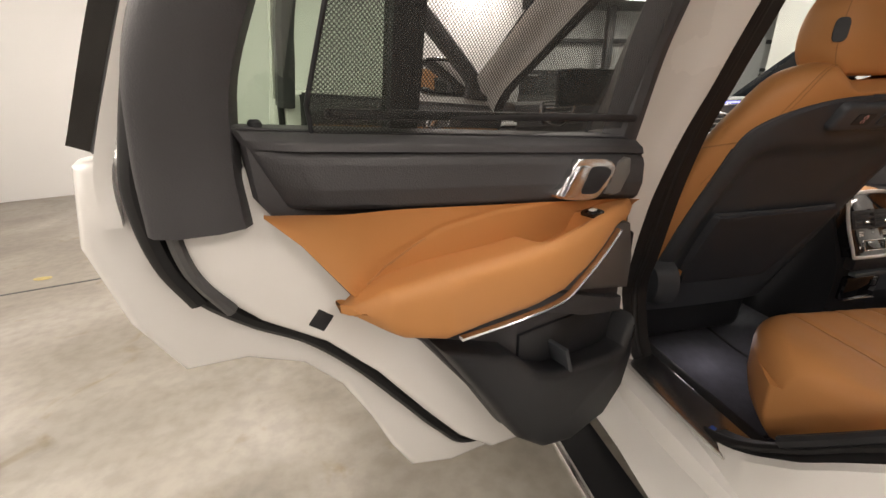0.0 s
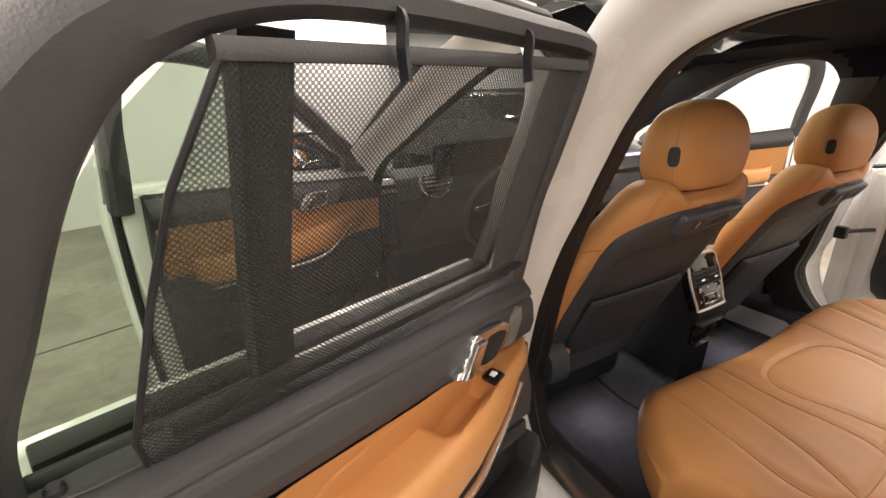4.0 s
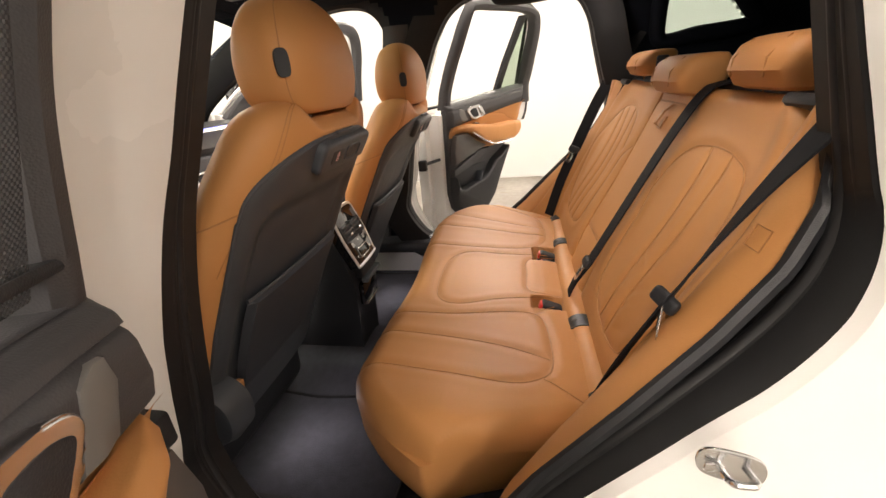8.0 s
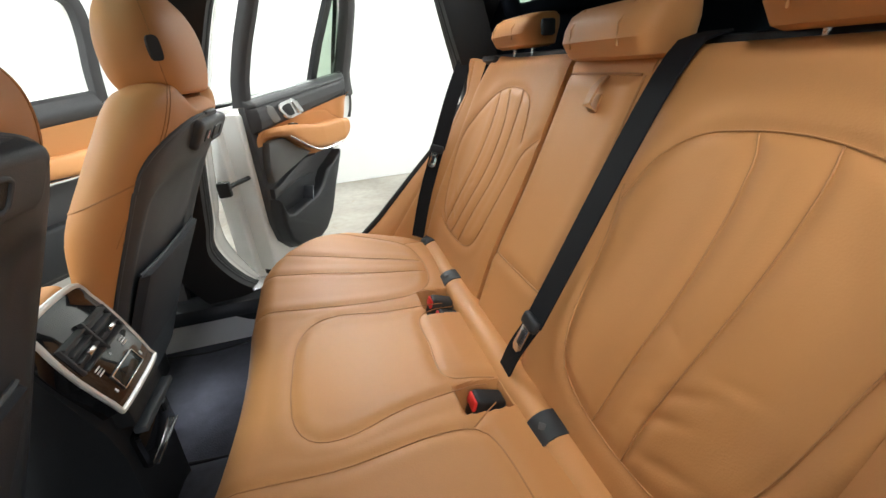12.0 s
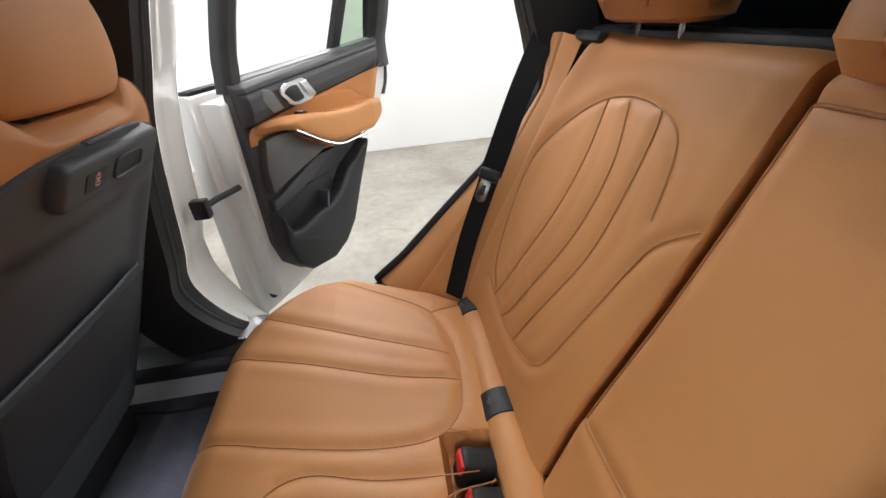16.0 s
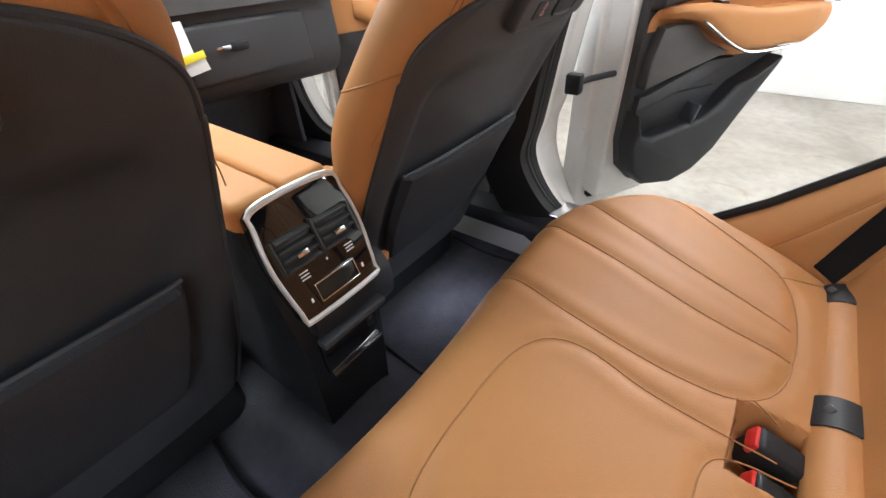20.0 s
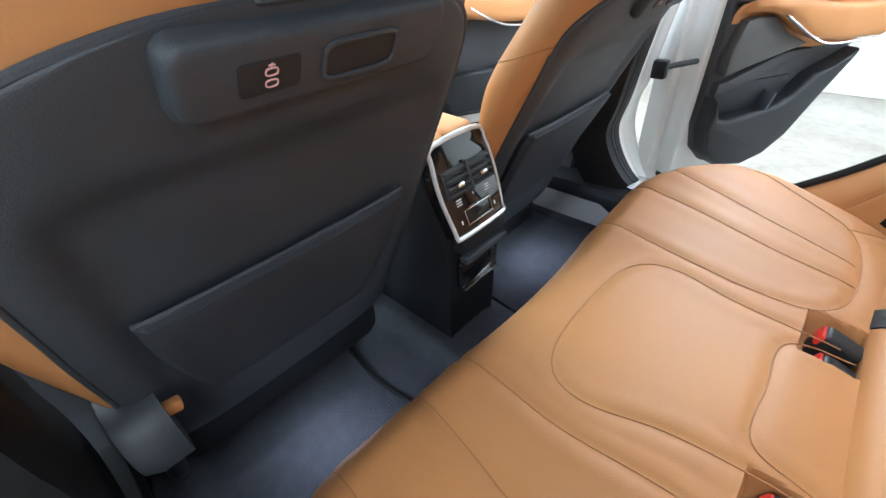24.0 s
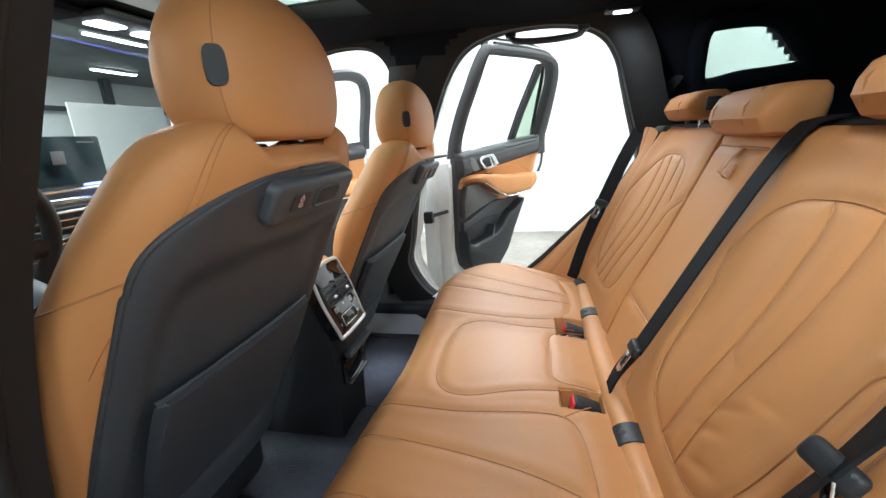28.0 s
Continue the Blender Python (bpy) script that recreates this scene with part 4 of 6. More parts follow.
rear_headrest(-0.358, 0.095, 1.345, 0.080, -0.265, "cognac leather outer headrest")
rear_headrest(0.390, 0.100, 1.357, 0.072, -0.265, "cognac leather outer headrest")
rear_headrest(-0.030, 0.112, 1.325, 0.082, -0.235, "cognac leather centre headrest")
for sx in (-1, 1):
    part("headrest_button", rbox((0.012, 0.034, 0.034), 0.012, (sx * 0.370 - 0.100, -0.265, 1.395)), BLACK, bench, "black round headrest button")
    part("shoulder_cap", rbox((0.09, 0.06, 0.018), 0.008, (sx * 0.505, -0.238, 1.330), (24, 0, 0)), BLACK, bench, "black release cap")
    part("parcel_edge", rbox((0.55, 0.05, 0.02), 0.008, (sx * 0.34, -0.285, 1.338)), BLACK, bench, "black backrest rear edge")

# buckles
for bx, by, bz in ((-0.160, 0.070, 0.812), (0.160, 0.062, 0.818), (0.105, 0.058, 0.810)):
    b = part("belt_buckle", rbox((0.036, 0.055, 0.05), 0.007, (bx, by, bz), (20, 0, 0), 3), BLACK, bench, "black belt buckle")
    part("release_button", rbox((0.031, 0.016, 0.020), 0.003, (bx, by + 0.018, bz + 0.018), (20, 0, 0)), RED, b, "red release button")


# ---- seat belts ----
def strap(path, width, normal, thick=0.0016):
    return sweep(path, [(-width / 2, -thick), (width / 2, -thick), (width / 2, thick), (-width / 2, thick)], normal)


def belt(name_label, top, mid, tongue_at, low, normal, twist=None, spin=0):
    """A strap from the shoulder over a sliding tongue down to the floor anchor."""
    t = car_thing("seat_belt", name_label, "seat belt", None, "rear seat belts")
    a = catmull([top, mid, tongue_at], 24)
    ups = np.array([np.array(normal) * (1 - k) + np.array(twist or normal) * k for k in np.linspace(0, 0.97, 24) ** 0.8])
    part("shoulder_strap", strap(a, 0.046, ups), WEBBING, t, "black woven strap")
    c = catmull([tongue_at, (np.array(tongue_at) + np.array(low)) / 2 + np.array((0, 0.006, 0)), low], 16)
    part("lap_strap", strap(c, 0.040, twist or normal), WEBBING, t, "black woven strap")
    d = np.array(tongue_at) - np.array(mid)
    d /= np.linalg.norm(d)
    n = np.array(normal) / np.linalg.norm(normal)
    s = np.cross(d, n)
    m = Matrix((s, d, n)).transposed().to_4x4()
    m.translation = Vector(tongue_at) + Vector(n) * 0.006
    part("tongue_grip", moved(rbox((0.044, 0.024, 0.014), 0.007, (0, 0, 0), seg=4), m), BLACK, t, "black plastic tongue grip")
    blade = prism([(-0.012, 0.008), (0.012, 0.008), (0.012, 0.050), (0.006, 0.056), (-0.006, 0.056), (-0.012, 0.050)], -0.0012, 0.0012, 0.0004, "xyz")
    part("tongue_blade", moved(blade, m @ pose(0, 0, 0.002, 0, 0, 0) @ pose(0, 0, 0, 0, spin, spin * 0.5)), CHROME, t, "chrome belt tongue")
    part("tongue_slot", moved(rbox((0.010, 0.022, 0.004), 0.001, (0, 0.032, 0.002)), m @ pose(0, 0, 0, 0, spin, spin * 0.5)), BLACK, t)
    return t


bn = tuple(OUT)
belt("black seat belt hanging beside the passenger side backrest", (0.645, -0.29, 1.50), (0.603, -0.160, 1.30), (0.567, -0.066, 1.105), (0.535, 0.03, 0.85), (-0.75, 0.6, 0.3))
belt("black seat belt across the driver side backrest", (-0.645, -0.30, 1.50), tuple(back_point(-0.612, 0.44, 0.05)), (-0.593, -0.056, 1.096), (-0.535, 0.025, 0.85), (-0.55, 0.75, 0.35), (0.58, 0.63, 0.52), 60)
belt("black centre seat belt over the backrest joint", (-0.168, -0.275, 1.352), tuple(back_point(-0.166, 0.50, 0.012)), (-0.147, -0.024, 0.948), (-0.125, 0.022, 0.84), bn)


# ---- front seats ----
def front_seat(m, label):
    seat = car_thing("front_seat", label, "car seat", m, "front seats")
    ZB = [.60, .75, .90, 1.05, 1.15, 1.25, 1.30, 1.34, 1.365, 1.38]
    YB = [.835, .77, .70, .626, .570, .512, .485, .474, .478, .494]
    HW = [.20, .235, .262, .286, .290, .266, .244, .218, .185, .130]
    TH = [.03, .045, .07, .12, .16, .165, .165, .155, .13, .08]
    SM = catmull(np.stack([ZB, YB, HW, TH], 1), 120)

    def at(z):
        return (np.interp(z, SM[:, 0], SM[:, k]) for k in (1, 2, 3))

    def section(z):
        y, w, t = at(z)
        return [(q[0], y + t / 2 + q[1], z) for q in squircle(w, t / 2, 72, 2.3)]

    def leather_back(x, z):
        y, w, t = at(z)
        return y + t / 2 - t / 2 * max(0.0, 1 - min(1, abs(x) / w) ** 2.3) ** (1 / 2.3)

    zs = list(np.linspace(0.70, 1.30, 34)) + [1.31, 1.32, 1.33, 1.34, 1.35, 1.358, 1.365, 1.371, 1.376, 1.38]
    bv, bf = loft([section(z) for z in zs])

    def shell_hw(z):
        w = np.interp(z, [.6, .8, 1.0, 1.2, 1.3], [.236, .246, .249, .245, .24])
        if z > 1.205:
            w = min(w, 0.02 + 0.222 * math.sqrt(max(0, 1 - ((z - 1.205) / 0.108) ** 2.6)))
        return w - 0.03 * max(0, (0.80 - z) / 0.26) ** 1.5

    def tucked(x, y, z):
        """Leather runs in behind the hard shell."""
        k = min(1, max(0, (shell_hw(z) - 0.034 - abs(x)) / 0.02)) if z < 1.265 else 0
        return y + 0.035 * k if y < at_mid(z) else y

    def at_mid(z):
        y, w, t = at(z)
        return y + t / 2

    def narrow(x, z):
        """The bolster towards the tunnel is slimmer than the one towards the door."""
        return x * np.interp(z, [.70, .90, 1.05, 1.15, 1.25, 1.32], [.98, .96, .90, .89, .95, 1.0]) if x > 0 else x

    def behind(x, y, z):
        """The slim side keeps clear of the shell."""
        k = min(1, max(0, (shell_hw(z) - 0.004 - x) / 0.012)) if x > 0 and z < 1.265 and y < at_mid(z) else 0
        return y + 0.016 * k

    bv = [(narrow(x, z), behind(narrow(x, z), tucked(x, y, z), z), z) for x, y, z in bv]

    def notch(x, y, z):
        return z - 0.036 * min(1, max(0, (0.125 - abs(x)) / 0.035)) * min(1, max(0, (z - 1.31) / 0.05))

    back = part("backrest", ([(x, y, notch(x, y, z)) for x, y, z in bv], bf), LEATHER, seat, "cognac leather backrest")
    for sx in (-1, 1):
        for k, (f, g) in enumerate(((0.80, 0.0022), (0.765, 0.0022))):
            line = []
            for z in np.linspace(1.12, 1.372, 36):
                y, w, t = at(z)
                x = sx * w * (f + 0.10 * max(0, (1.25 - z) / 0.13))
                line.append((x, leather_back(x, z) - 0.0004, notch(x, 0, z)))
            part("seam", tube(line, 0.0008, n=6), LEATHER_SEAM, back, "double stitched seam")
        line = []
        for v in np.linspace(-0.97, 0.9, 24):
            z = 1.205 - 0.03 * v
            y, w, t = at(z)
            line.append((narrow(sx * (w * max(0.0, 1 - abs(v) ** 2.3) ** (1 / 2.3) + 0.0004), z), y + t / 2 + v * t / 2, z))
        part("seam", tube(line, 0.0015, n=6), LEATHER_SEAM, back, "side seam")

    # hard shell on the back
    def shell(u, z):
        w = shell_hw(z)
        e = abs(u)
        y = leather_back(u * w, z) - 0.007 + 0.005 * max(0, (e - 0.9) / 0.1) ** 2
        corner = max(0.0, e - 0.55) ** 2 * 0.25
        inset = 0.020 / (1 + math.exp(-(0.80 - e) * 34)) / (1 + math.exp(-(1.205 - corner - z) * 130)) / (1 + math.exp(-(z - 0.80) * 40))
        return (u * w, y + inset, z)

    zz = np.concatenate([np.linspace(0.68, 1.205, 60), 1.205 + 0.1075 * np.sin(np.linspace(0.03, math.pi / 2, 26))])
    part("back_shell", grid(shell, np.linspace(-1, 1, 91), zz), SHELL, seat, "dark grey plastic seat back shell")
    edge = [shell(-1, z) for z in zz] + [shell(u, zz[-1]) for u in np.linspace(-0.9, 0.9, 8)] + [shell(1, z) for z in zz[::-1]]
    part("shell_edge", tube([(p[0], p[1] + 0.001, p[2]) for p in edge], 0.004, n=8), SHELL, seat)

    def pocket(u, v):
        z = 0.785 + (1.035 - 0.785) * v
        w = 0.188 - 0.040 * (1 - v) ** 2
        y = np.interp(z, ZB, YB) - 0.004 - 0.009 * (1 - u * u) ** 0.5 * (0.35 + 0.65 * v) - 0.004 * v
        d = max(abs(u), abs(2 * v - 1))
        return (u * w, y + 0.016 * max(0, (d - 0.93) / 0.07) ** 2, z)

    p = part("map_pocket", grid(pocket, np.linspace(-1, 1, 41), np.linspace(0, 1, 41)), PANEL, seat, "dark soft map pocket")
    rim = [pocket(u, 1) for u in np.linspace(-1, 1, 24)]
    part("pocket_lip", tube([(q[0], q[1], q[2]) for q in rim], 0.004, n=6), SHELL, p)
    # device port module: local x across, z up the back, -y outwards
    face = pose(0.008, 0.489, 1.274, 30, 0, 0)

    def plate(w, h, d0, d1, x, r=0.006, bevel=0.003, z=0.0):
        c = [(x + sx * (w / 2 - r) + r * math.cos(t), z + sz * (h / 2 - r) + r * math.sin(t)) for sx, sz, a in ((1, 1, 0), (-1, 1, 90), (-1, -1, 180), (1, -1, 270)) for t in np.radians(np.linspace(a, a + 90, 6))]
        return moved(prism(c, d0, d1, bevel, "xzy", 3), face)

    mod = part("port_module", plate(0.232, 0.062, 0.030, -0.010, 0, 0.016, 0.009), SHELL, seat, "dark grey device port module")
    part("port_cover", plate(0.046, 0.026, -0.006, -0.0112, -0.052, 0.004, 0.001), BLACK, mod, "black port cover")
    for dz in (-0.0045, 0.0045):
        part("port_symbol", moved(tube([(-0.052 + p[0], -0.0116, dz + p[1]) for p in squircle(0.0045, 0.0028, 20, 3.0)], 0.0007, True, 6), face), PORT_PRINT, mod, "pale red printed symbol")
    part("symbol_stem", moved(joined(rbox((0.0012, 0.0008, 0.004), 0.0002, (-0.052, -0.0116, 0.0092)), rbox((0.005, 0.0008, 0.0012), 0.0002, (-0.052, -0.0116, 0.0095))), face), PORT_PRINT, mod)
    part("port_hole", plate(0.066, 0.028, -0.006, -0.0106, 0.024, 0.004, 0.0005), BLACK, mod, "empty black accessory slot")
    rim = [(0.024 + p[0], -0.011, p[1]) for p in squircle(0.0345, 0.0155, 40, 5.0)]
    part("port_frame", moved(sweep(rim, circle(0.0022, 8), (0, 1, 0), True), face), SHELL, mod, "raised frame of the slot")
    # headrest
    lv = catmull([(1.352, 0.530, .100, .044), (1.359, 0.536, .124, .060), (1.384, 0.540, .142, .071), (1.42, 0.541, .149, .075), (1.46, 0.541, .145, .073), (1.495, 0.542, .130, .064), (1.522, 0.544, .104, .050), (1.540, 0.542, .066, .030), (1.547, 0.543, .026, .012)], 34)
    rings = [(z, 0, y, w, t) for z, y, w, t in lv]
    hr = part("headrest", rounded_block(rings, 60, 2.8), LEATHER, seat, "cognac leather headrest")
    part("headrest_button", moved(prism([(0.0115 * math.copysign(abs(math.cos(a)) ** 0.6, math.cos(a)), 0.021 * math.copysign(abs(math.sin(a)) ** 0.6, math.sin(a))) for a in np.linspace(0, 2 * math.pi, 32, endpoint=False)], -0.004, 0.004, 0.0025, "yzx", 3), pose(-0.1375, 0.5015, 1.432, 0, 3, 48)), BLACK, hr, "black headrest button")
    for sx in (-1, 1):
        line = [(sx * 0.93 * r[3], r[2] - r[4] * (1 - 0.93 ** 2.8) ** (1 / 2.8), r[0]) for r in rings[2:-3]]
        part("seam", tube(line, 0.0009, n=6), LEATHER_SEAM, hr, "stitched seam")
        part("post", tube([(sx * 0.068, 0.530, 1.31), (sx * 0.068, 0.530, 1.38)], 0.0065), CHROME, hr, "chrome headrest post")
        part("post_collar", rbox((0.045, 0.035, 0.012), 0.005, (sx * 0.068, 0.530, 1.343)), BLACK, hr, "black post collar")
    # cushion and base
    cl = part("seat_cushion", rbox((0.32, 0.40, 0.10), 0.045, (0.03, 1.17, 0.69), (4, 0, 0), 5), LEATHER, seat, "cognac leather seat cushion")
    part("side_cover", rbox((0.48, 0.50, 0.17), 0.03, (0, 1.10, 0.625), (3, 0, 0), 3), BLACK, seat, "black seat base cover")
    for sx in (-1, 1):
        part("seat_rail", rbox((0.05, 0.40, 0.05), 0.008, (sx * 0.20, 1.12, 0.535)), BLACK, seat, "black seat rail")
        if sx < 0:
            part("recliner_cover", moved(rounded_block([(-0.034, 0, 0, 0.05, 0.055), (-0.030, 0, 0, 0.062, 0.068), (-0.012, 0, 0, 0.07, 0.078), (0.03, 0, 0, 0.07, 0.078)], 36, 2.4), pose(-0.240, 0.755, 0.815, 0, 90, 0)), SHELL, seat, "dark grey rounded recliner cover")
            part("side_shield", rbox((0.030, 0.42, 0.15), 0.014, (-0.250, 0.98, 0.69), (-6, 0, 0), 3), BLACK, seat, "black seat side shield")
            part("fabric_tab", rbox((0.032, 0.016, 0.020), 0.004, (-0.206, 0.708, 0.850), (0, 10, 0)), LEATHER, seat, "cognac leather tab")
    return seat


driver = front_seat(pose(-0.345, 0, 0.012), "cognac leather front seat with dark plastic back")
copy_thing(driver, pose(0.392, 0.005, -0.025))
for piece in driver.children:
    if piece.name.startswith("seat_cushion"):
        piece.data = piece.data.copy()
        piece.data.transform(Matrix.Translation((0, 0.02, -0.085)))

# ---- centre console ----
console = car_thing("centre_console", "black centre console with rear climate panel", "console", pose(0.027, 0, 0))
part("console_body", loft([[(x * w, y0 + (y - 0.66) * 1.0, z) for x, y in ((-1, 0.66), (1, 0.66), (1, 1.45), (-1, 1.45))] for z, w, y0 in ((0.52, 0.10, 0.66), (0.80, 0.105, 0.65), (0.86, 0.112, 0.655), (1.02, 0.112, 0.715))]), BLACK, console, "black console body")
for k, x in enumerate((-0.056, 0.056)):
    part("armrest_lid", rbox((0.108, 0.40, 0.055), 0.016, (x, 0.912, 1.036), (1.0, 0, 0), 4), LEATHER, console, "cognac leather armrest lid")
# tilted rear face
FACE = pose(0, 0.630, 0.888, -21, 0, 0) @ Matrix.Diagonal((1, 1, 1.19, 1))  # local x across, z up the face, -y outwards


def face_outline(sc=1.0):
    c = [(-0.083, 0.0), (0.083, 0.0), (0.094, 0.012), (0.105, 0.075), (0.098, 0.125), (0.080, 0.150), (-0.080, 0.150), (-0.098, 0.125), (-0.105, 0.075), (-0.094, 0.012)]
    q = catmull(c, 64, True)
    q[:, 1] = 0.074 + (q[:, 1] - 0.074) * sc
    q[:, 0] *= sc
    return q


fo = face_outline()
part("climate_panel", moved(prism([(p[0], p[1]) for p in fo], 0.03, -0.004, 0.003, "xzy"), FACE), GLOSS, console, "gloss black rear climate panel")
part("chrome_surround", moved(sweep([(p[0], -0.002, p[1]) for p in face_outline(1.01)], circle(0.0048, 8), (0, 1, 0), True), FACE), SILVER, console, "satin chrome surround")
for sx in (-1, 1):
    v = part("air_vent", moved(rbox((0.082, 0.012, 0.046), 0.003, (sx * 0.045, 0.001, 0.088)), FACE), BLACK, console, "black rear air vent")
    for k in range(4):
        part("vent_slat", moved(rbox((0.078, 0.010, 0.0035), 0.001, (sx * 0.045, -0.008, 0.070 + k * 0.012), (25, 0, 0)), FACE), CHARCOAL, v)
    part("vent_tab", moved(rbox((0.026, 0.008, 0.007), 0.002, (sx * 0.045, -0.014, 0.082)), FACE), CHROME, v, "satin vent tab")
    part("vent_wheel", moved(rbox((0.005, 0.010, 0.044), 0.002, (sx * 0.089, -0.006, 0.088)), FACE), CHARCOAL, v)
    for k in range(3):
        part("button_print", moved(rbox((0.020, 0.001, 0.0018), 0.0003, (sx * 0.056, -0.0048, 0.050 + k * 0.0042)), FACE), WHITE_PLASTIC, console, "small white printed bars")
    part("rocker_mark", moved(rbox((0.005, 0.001, 0.006), 0.0004, (sx * 0.066, -0.0048, 0.022)), FACE), WHITE_PLASTIC, console)
part("vent_divider", moved(rbox((0.006, 0.014, 0.050), 0.002, (0, -0.006, 0.088)), FACE), CHARCOAL, console)
part("centre_dot", moved(rbox((0.004, 0.001, 0.004), 0.001, (0, -0.0048, 0.057)), FACE), WHITE_PLASTIC, console)
part("control_display", moved(rbox((0.094, 0.004, 0.022), 0.002, (0, -0.004, 0.026)), FACE), SCREEN, console, "dark control display")
part("display_rim", moved(joined(rbox((0.098, 0.004, 0.0022), 0.0008, (0, -0.006, 0.038)), rbox((0.098, 0.004, 0.0022), 0.0008, (0, -0.006, 0.014)), rbox((0.0022, 0.004, 0.026), 0.0008, (-0.049, -0.006, 0.026)), rbox((0.0022, 0.004, 0.026), 0.0008, (0.049, -0.006, 0.026))), FACE), CHROME, console, "bright display rim")
part("lower_bar", rbox((0.175, 0.022, 0.014), 0.005, (0, 0.622, 0.838)), SHELL, console, "dark grey tray edge")
part("tray", rbox((0.165, 0.03, 0.045), 0.006, (0, 0.640, 0.868)), BLACK, console)
part("storage_flap", rbox((0.16, 0.02, 0.075), 0.008, (0, 0.640, 0.785)), GLOSS, console, "gloss black lower flap")
part("flap_edge", rbox((0.15, 0.006, 0.005), 0.002, (0, 0.628, 0.752)), CHROME, console)
part("socket_cap", rbox((0.02, 0.006, 0.02), 0.008, (0.05, 0.629, 0.80), seg=3), BLACK, console)
part("front_console_trim", rbox((0.20, 0.32, 0.03), 0.01, (0, 1.30, 0.985), (6, 0, 0)), GREYTRIM, console, "grey wood console trim")
part("gear_selector", rounded_block([(1.0, 0.0, 1.24, 0.028, 0.04), (1.03, 0, 1.23, 0.026, 0.036), (1.055, 0, 1.225, 0.02, 0.028), (1.06, 0, 1.225, 0.012, 0.018)], 24), CHROME, console, "chrome gear selector")
for sx in (-1, 1):
    part("light_line", tube([(sx * 0.105, 1.05, 0.975), (sx * 0.108, 1.25, 0.99), (sx * 0.112, 1.42, 1.02)], 0.003, n=6), GLOW_BLUE, console, "blue ambient light line")

for piece in console.children_recursive:
    piece.data.transform(Matrix.Diagonal((0.76, 1, 1, 1)))

# ---- dashboard ----
dash = car_thing("dashboard", "dark dashboard with grey trim and curved screen", "dashboard")


def dash_sec(x):
    k = 0.05 * (x / 0.75) ** 2
    return [(x, 2.02, 1.20), (x, 1.75 - k, 1.29), (x, 1.55 - k, 1.295), (x, 1.50 - k, 1.275), (x, 1.475 - k, 1.20), (x, 1.49 - k, 1.185), (x, 1.485 - k, 1.03), (x, 1.56 - k, 0.96), (x, 1.72, 0.95)]


part("dash_body", loft([catmull(dash_sec(x), 40) for x in np.linspace(-0.76, 0.78, 40)], closed=False), CHARCOAL, dash, "dark soft dashboard")
part("trim_strip", grid(lambda u, v: (u, 1.468 - 0.05 * (u / 0.75) ** 2 + 0.008 * v, 1.205 + 0.062 * v), np.linspace(0.18, 0.66, 20), np.linspace(0, 1, 5)), GREYTRIM, dash, "grey open pore wood trim")
part("chrome_line", tube([(u, 1.462 - 0.05 * (u / 0.75) ** 2, 1.272) for u in np.linspace(0.10, 0.64, 20)], 0.005, n=8), CHROME, dash, "satin chrome line")
part("light_strip", tube([(u, 1.466 - 0.05 * (u / 0.75) ** 2, 1.281) for u in np.linspace(0.10, 0.64, 20)], 0.0035, n=6), GLOW_BLUE, dash, "blue ambient light strip")
side = part("side_vent", rbox((0.12, 0.03, 0.075), 0.01, (0.715, 1.43, 1.245), (0, 0, -8)), BLACK, dash, "black side air vent")
part("vent_frame", tube(catmull([(0.645, 1.425, 1.285), (0.78, 1.405, 1.29), (0.785, 1.405, 1.235), (0.70, 1.42, 1.20), (0.66, 1.425, 1.235)], 40, True), 0.0055, True), CHROME, side, "satin chrome vent frame")
for k in range(4):
    part("slat", rbox((0.11, 0.012, 0.004), 0.001, (0.718, 1.408, 1.222 + 0.016 * k), (20, 0, -8)), CHROME, side)
side = part("side_vent", rbox((0.12, 0.03, 0.075), 0.01, (-0.60, 1.42, 1.255), (0, 0, 8)), BLACK, dash, "black side air vent")
part("vent_frame", tube(catmull([(-0.535, 1.41, 1.295), (-0.665, 1.39, 1.30), (-0.67, 1.39, 1.245), (-0.59, 1.405, 1.21), (-0.545, 1.41, 1.245)], 40, True), 0.0055, True), CHROME, side, "satin chrome vent frame")
for k in range(4):
    part("slat", rbox((0.11, 0.012, 0.004), 0.001, (-0.603, 1.393, 1.232 + 0.016 * k), (20, 0, 8)), CHROME, side)
mid = part("centre_vent", rbox((0.36, 0.03, 0.062), 0.01, (0.035, 1.455, 1.195)), BLACK, dash, "black centre air vents")
part("vent_frame", tube(catmull([(-0.15, 1.435, 1.235), (0.19, 1.435, 1.235), (0.235, 1.435, 1.195), (0.19, 1.435, 1.155), (-0.15, 1.435, 1.155)], 50, True), 0.008, True), CHROME, mid, "satin chrome vent frame")
for k in range(3):
    part("slat", rbox((0.34, 0.014, 0.004), 0.001, (0.035, 1.435, 1.175 + 0.02 * k), (20, 0, 0)), CHROME, mid)
part("control_strip", rbox((0.36, 0.02, 0.03), 0.006, (0.035, 1.44, 1.115)), GREYTRIM, dash, "climate control strip")
part("control_rail", joined(rbox((0.36, 0.01, 0.006), 0.002, (0.035, 1.43, 1.10)), rbox((0.36, 0.01, 0.006), 0.002, (0.035, 1.43, 1.132))), CHROME, dash, "chrome rail")
glove = part("glove_box", rbox((0.40, 0.03, 0.155), 0.018, (0.475, 1.465, 1.10), (-3, 0, -3), 3), CHARCOAL, dash, "dark glove box lid")
part("glove_handle", rbox((0.045, 0.012, 0.012), 0.004, (0.385, 1.448, 1.115)), CHROME, glove, "chrome glove box latch")
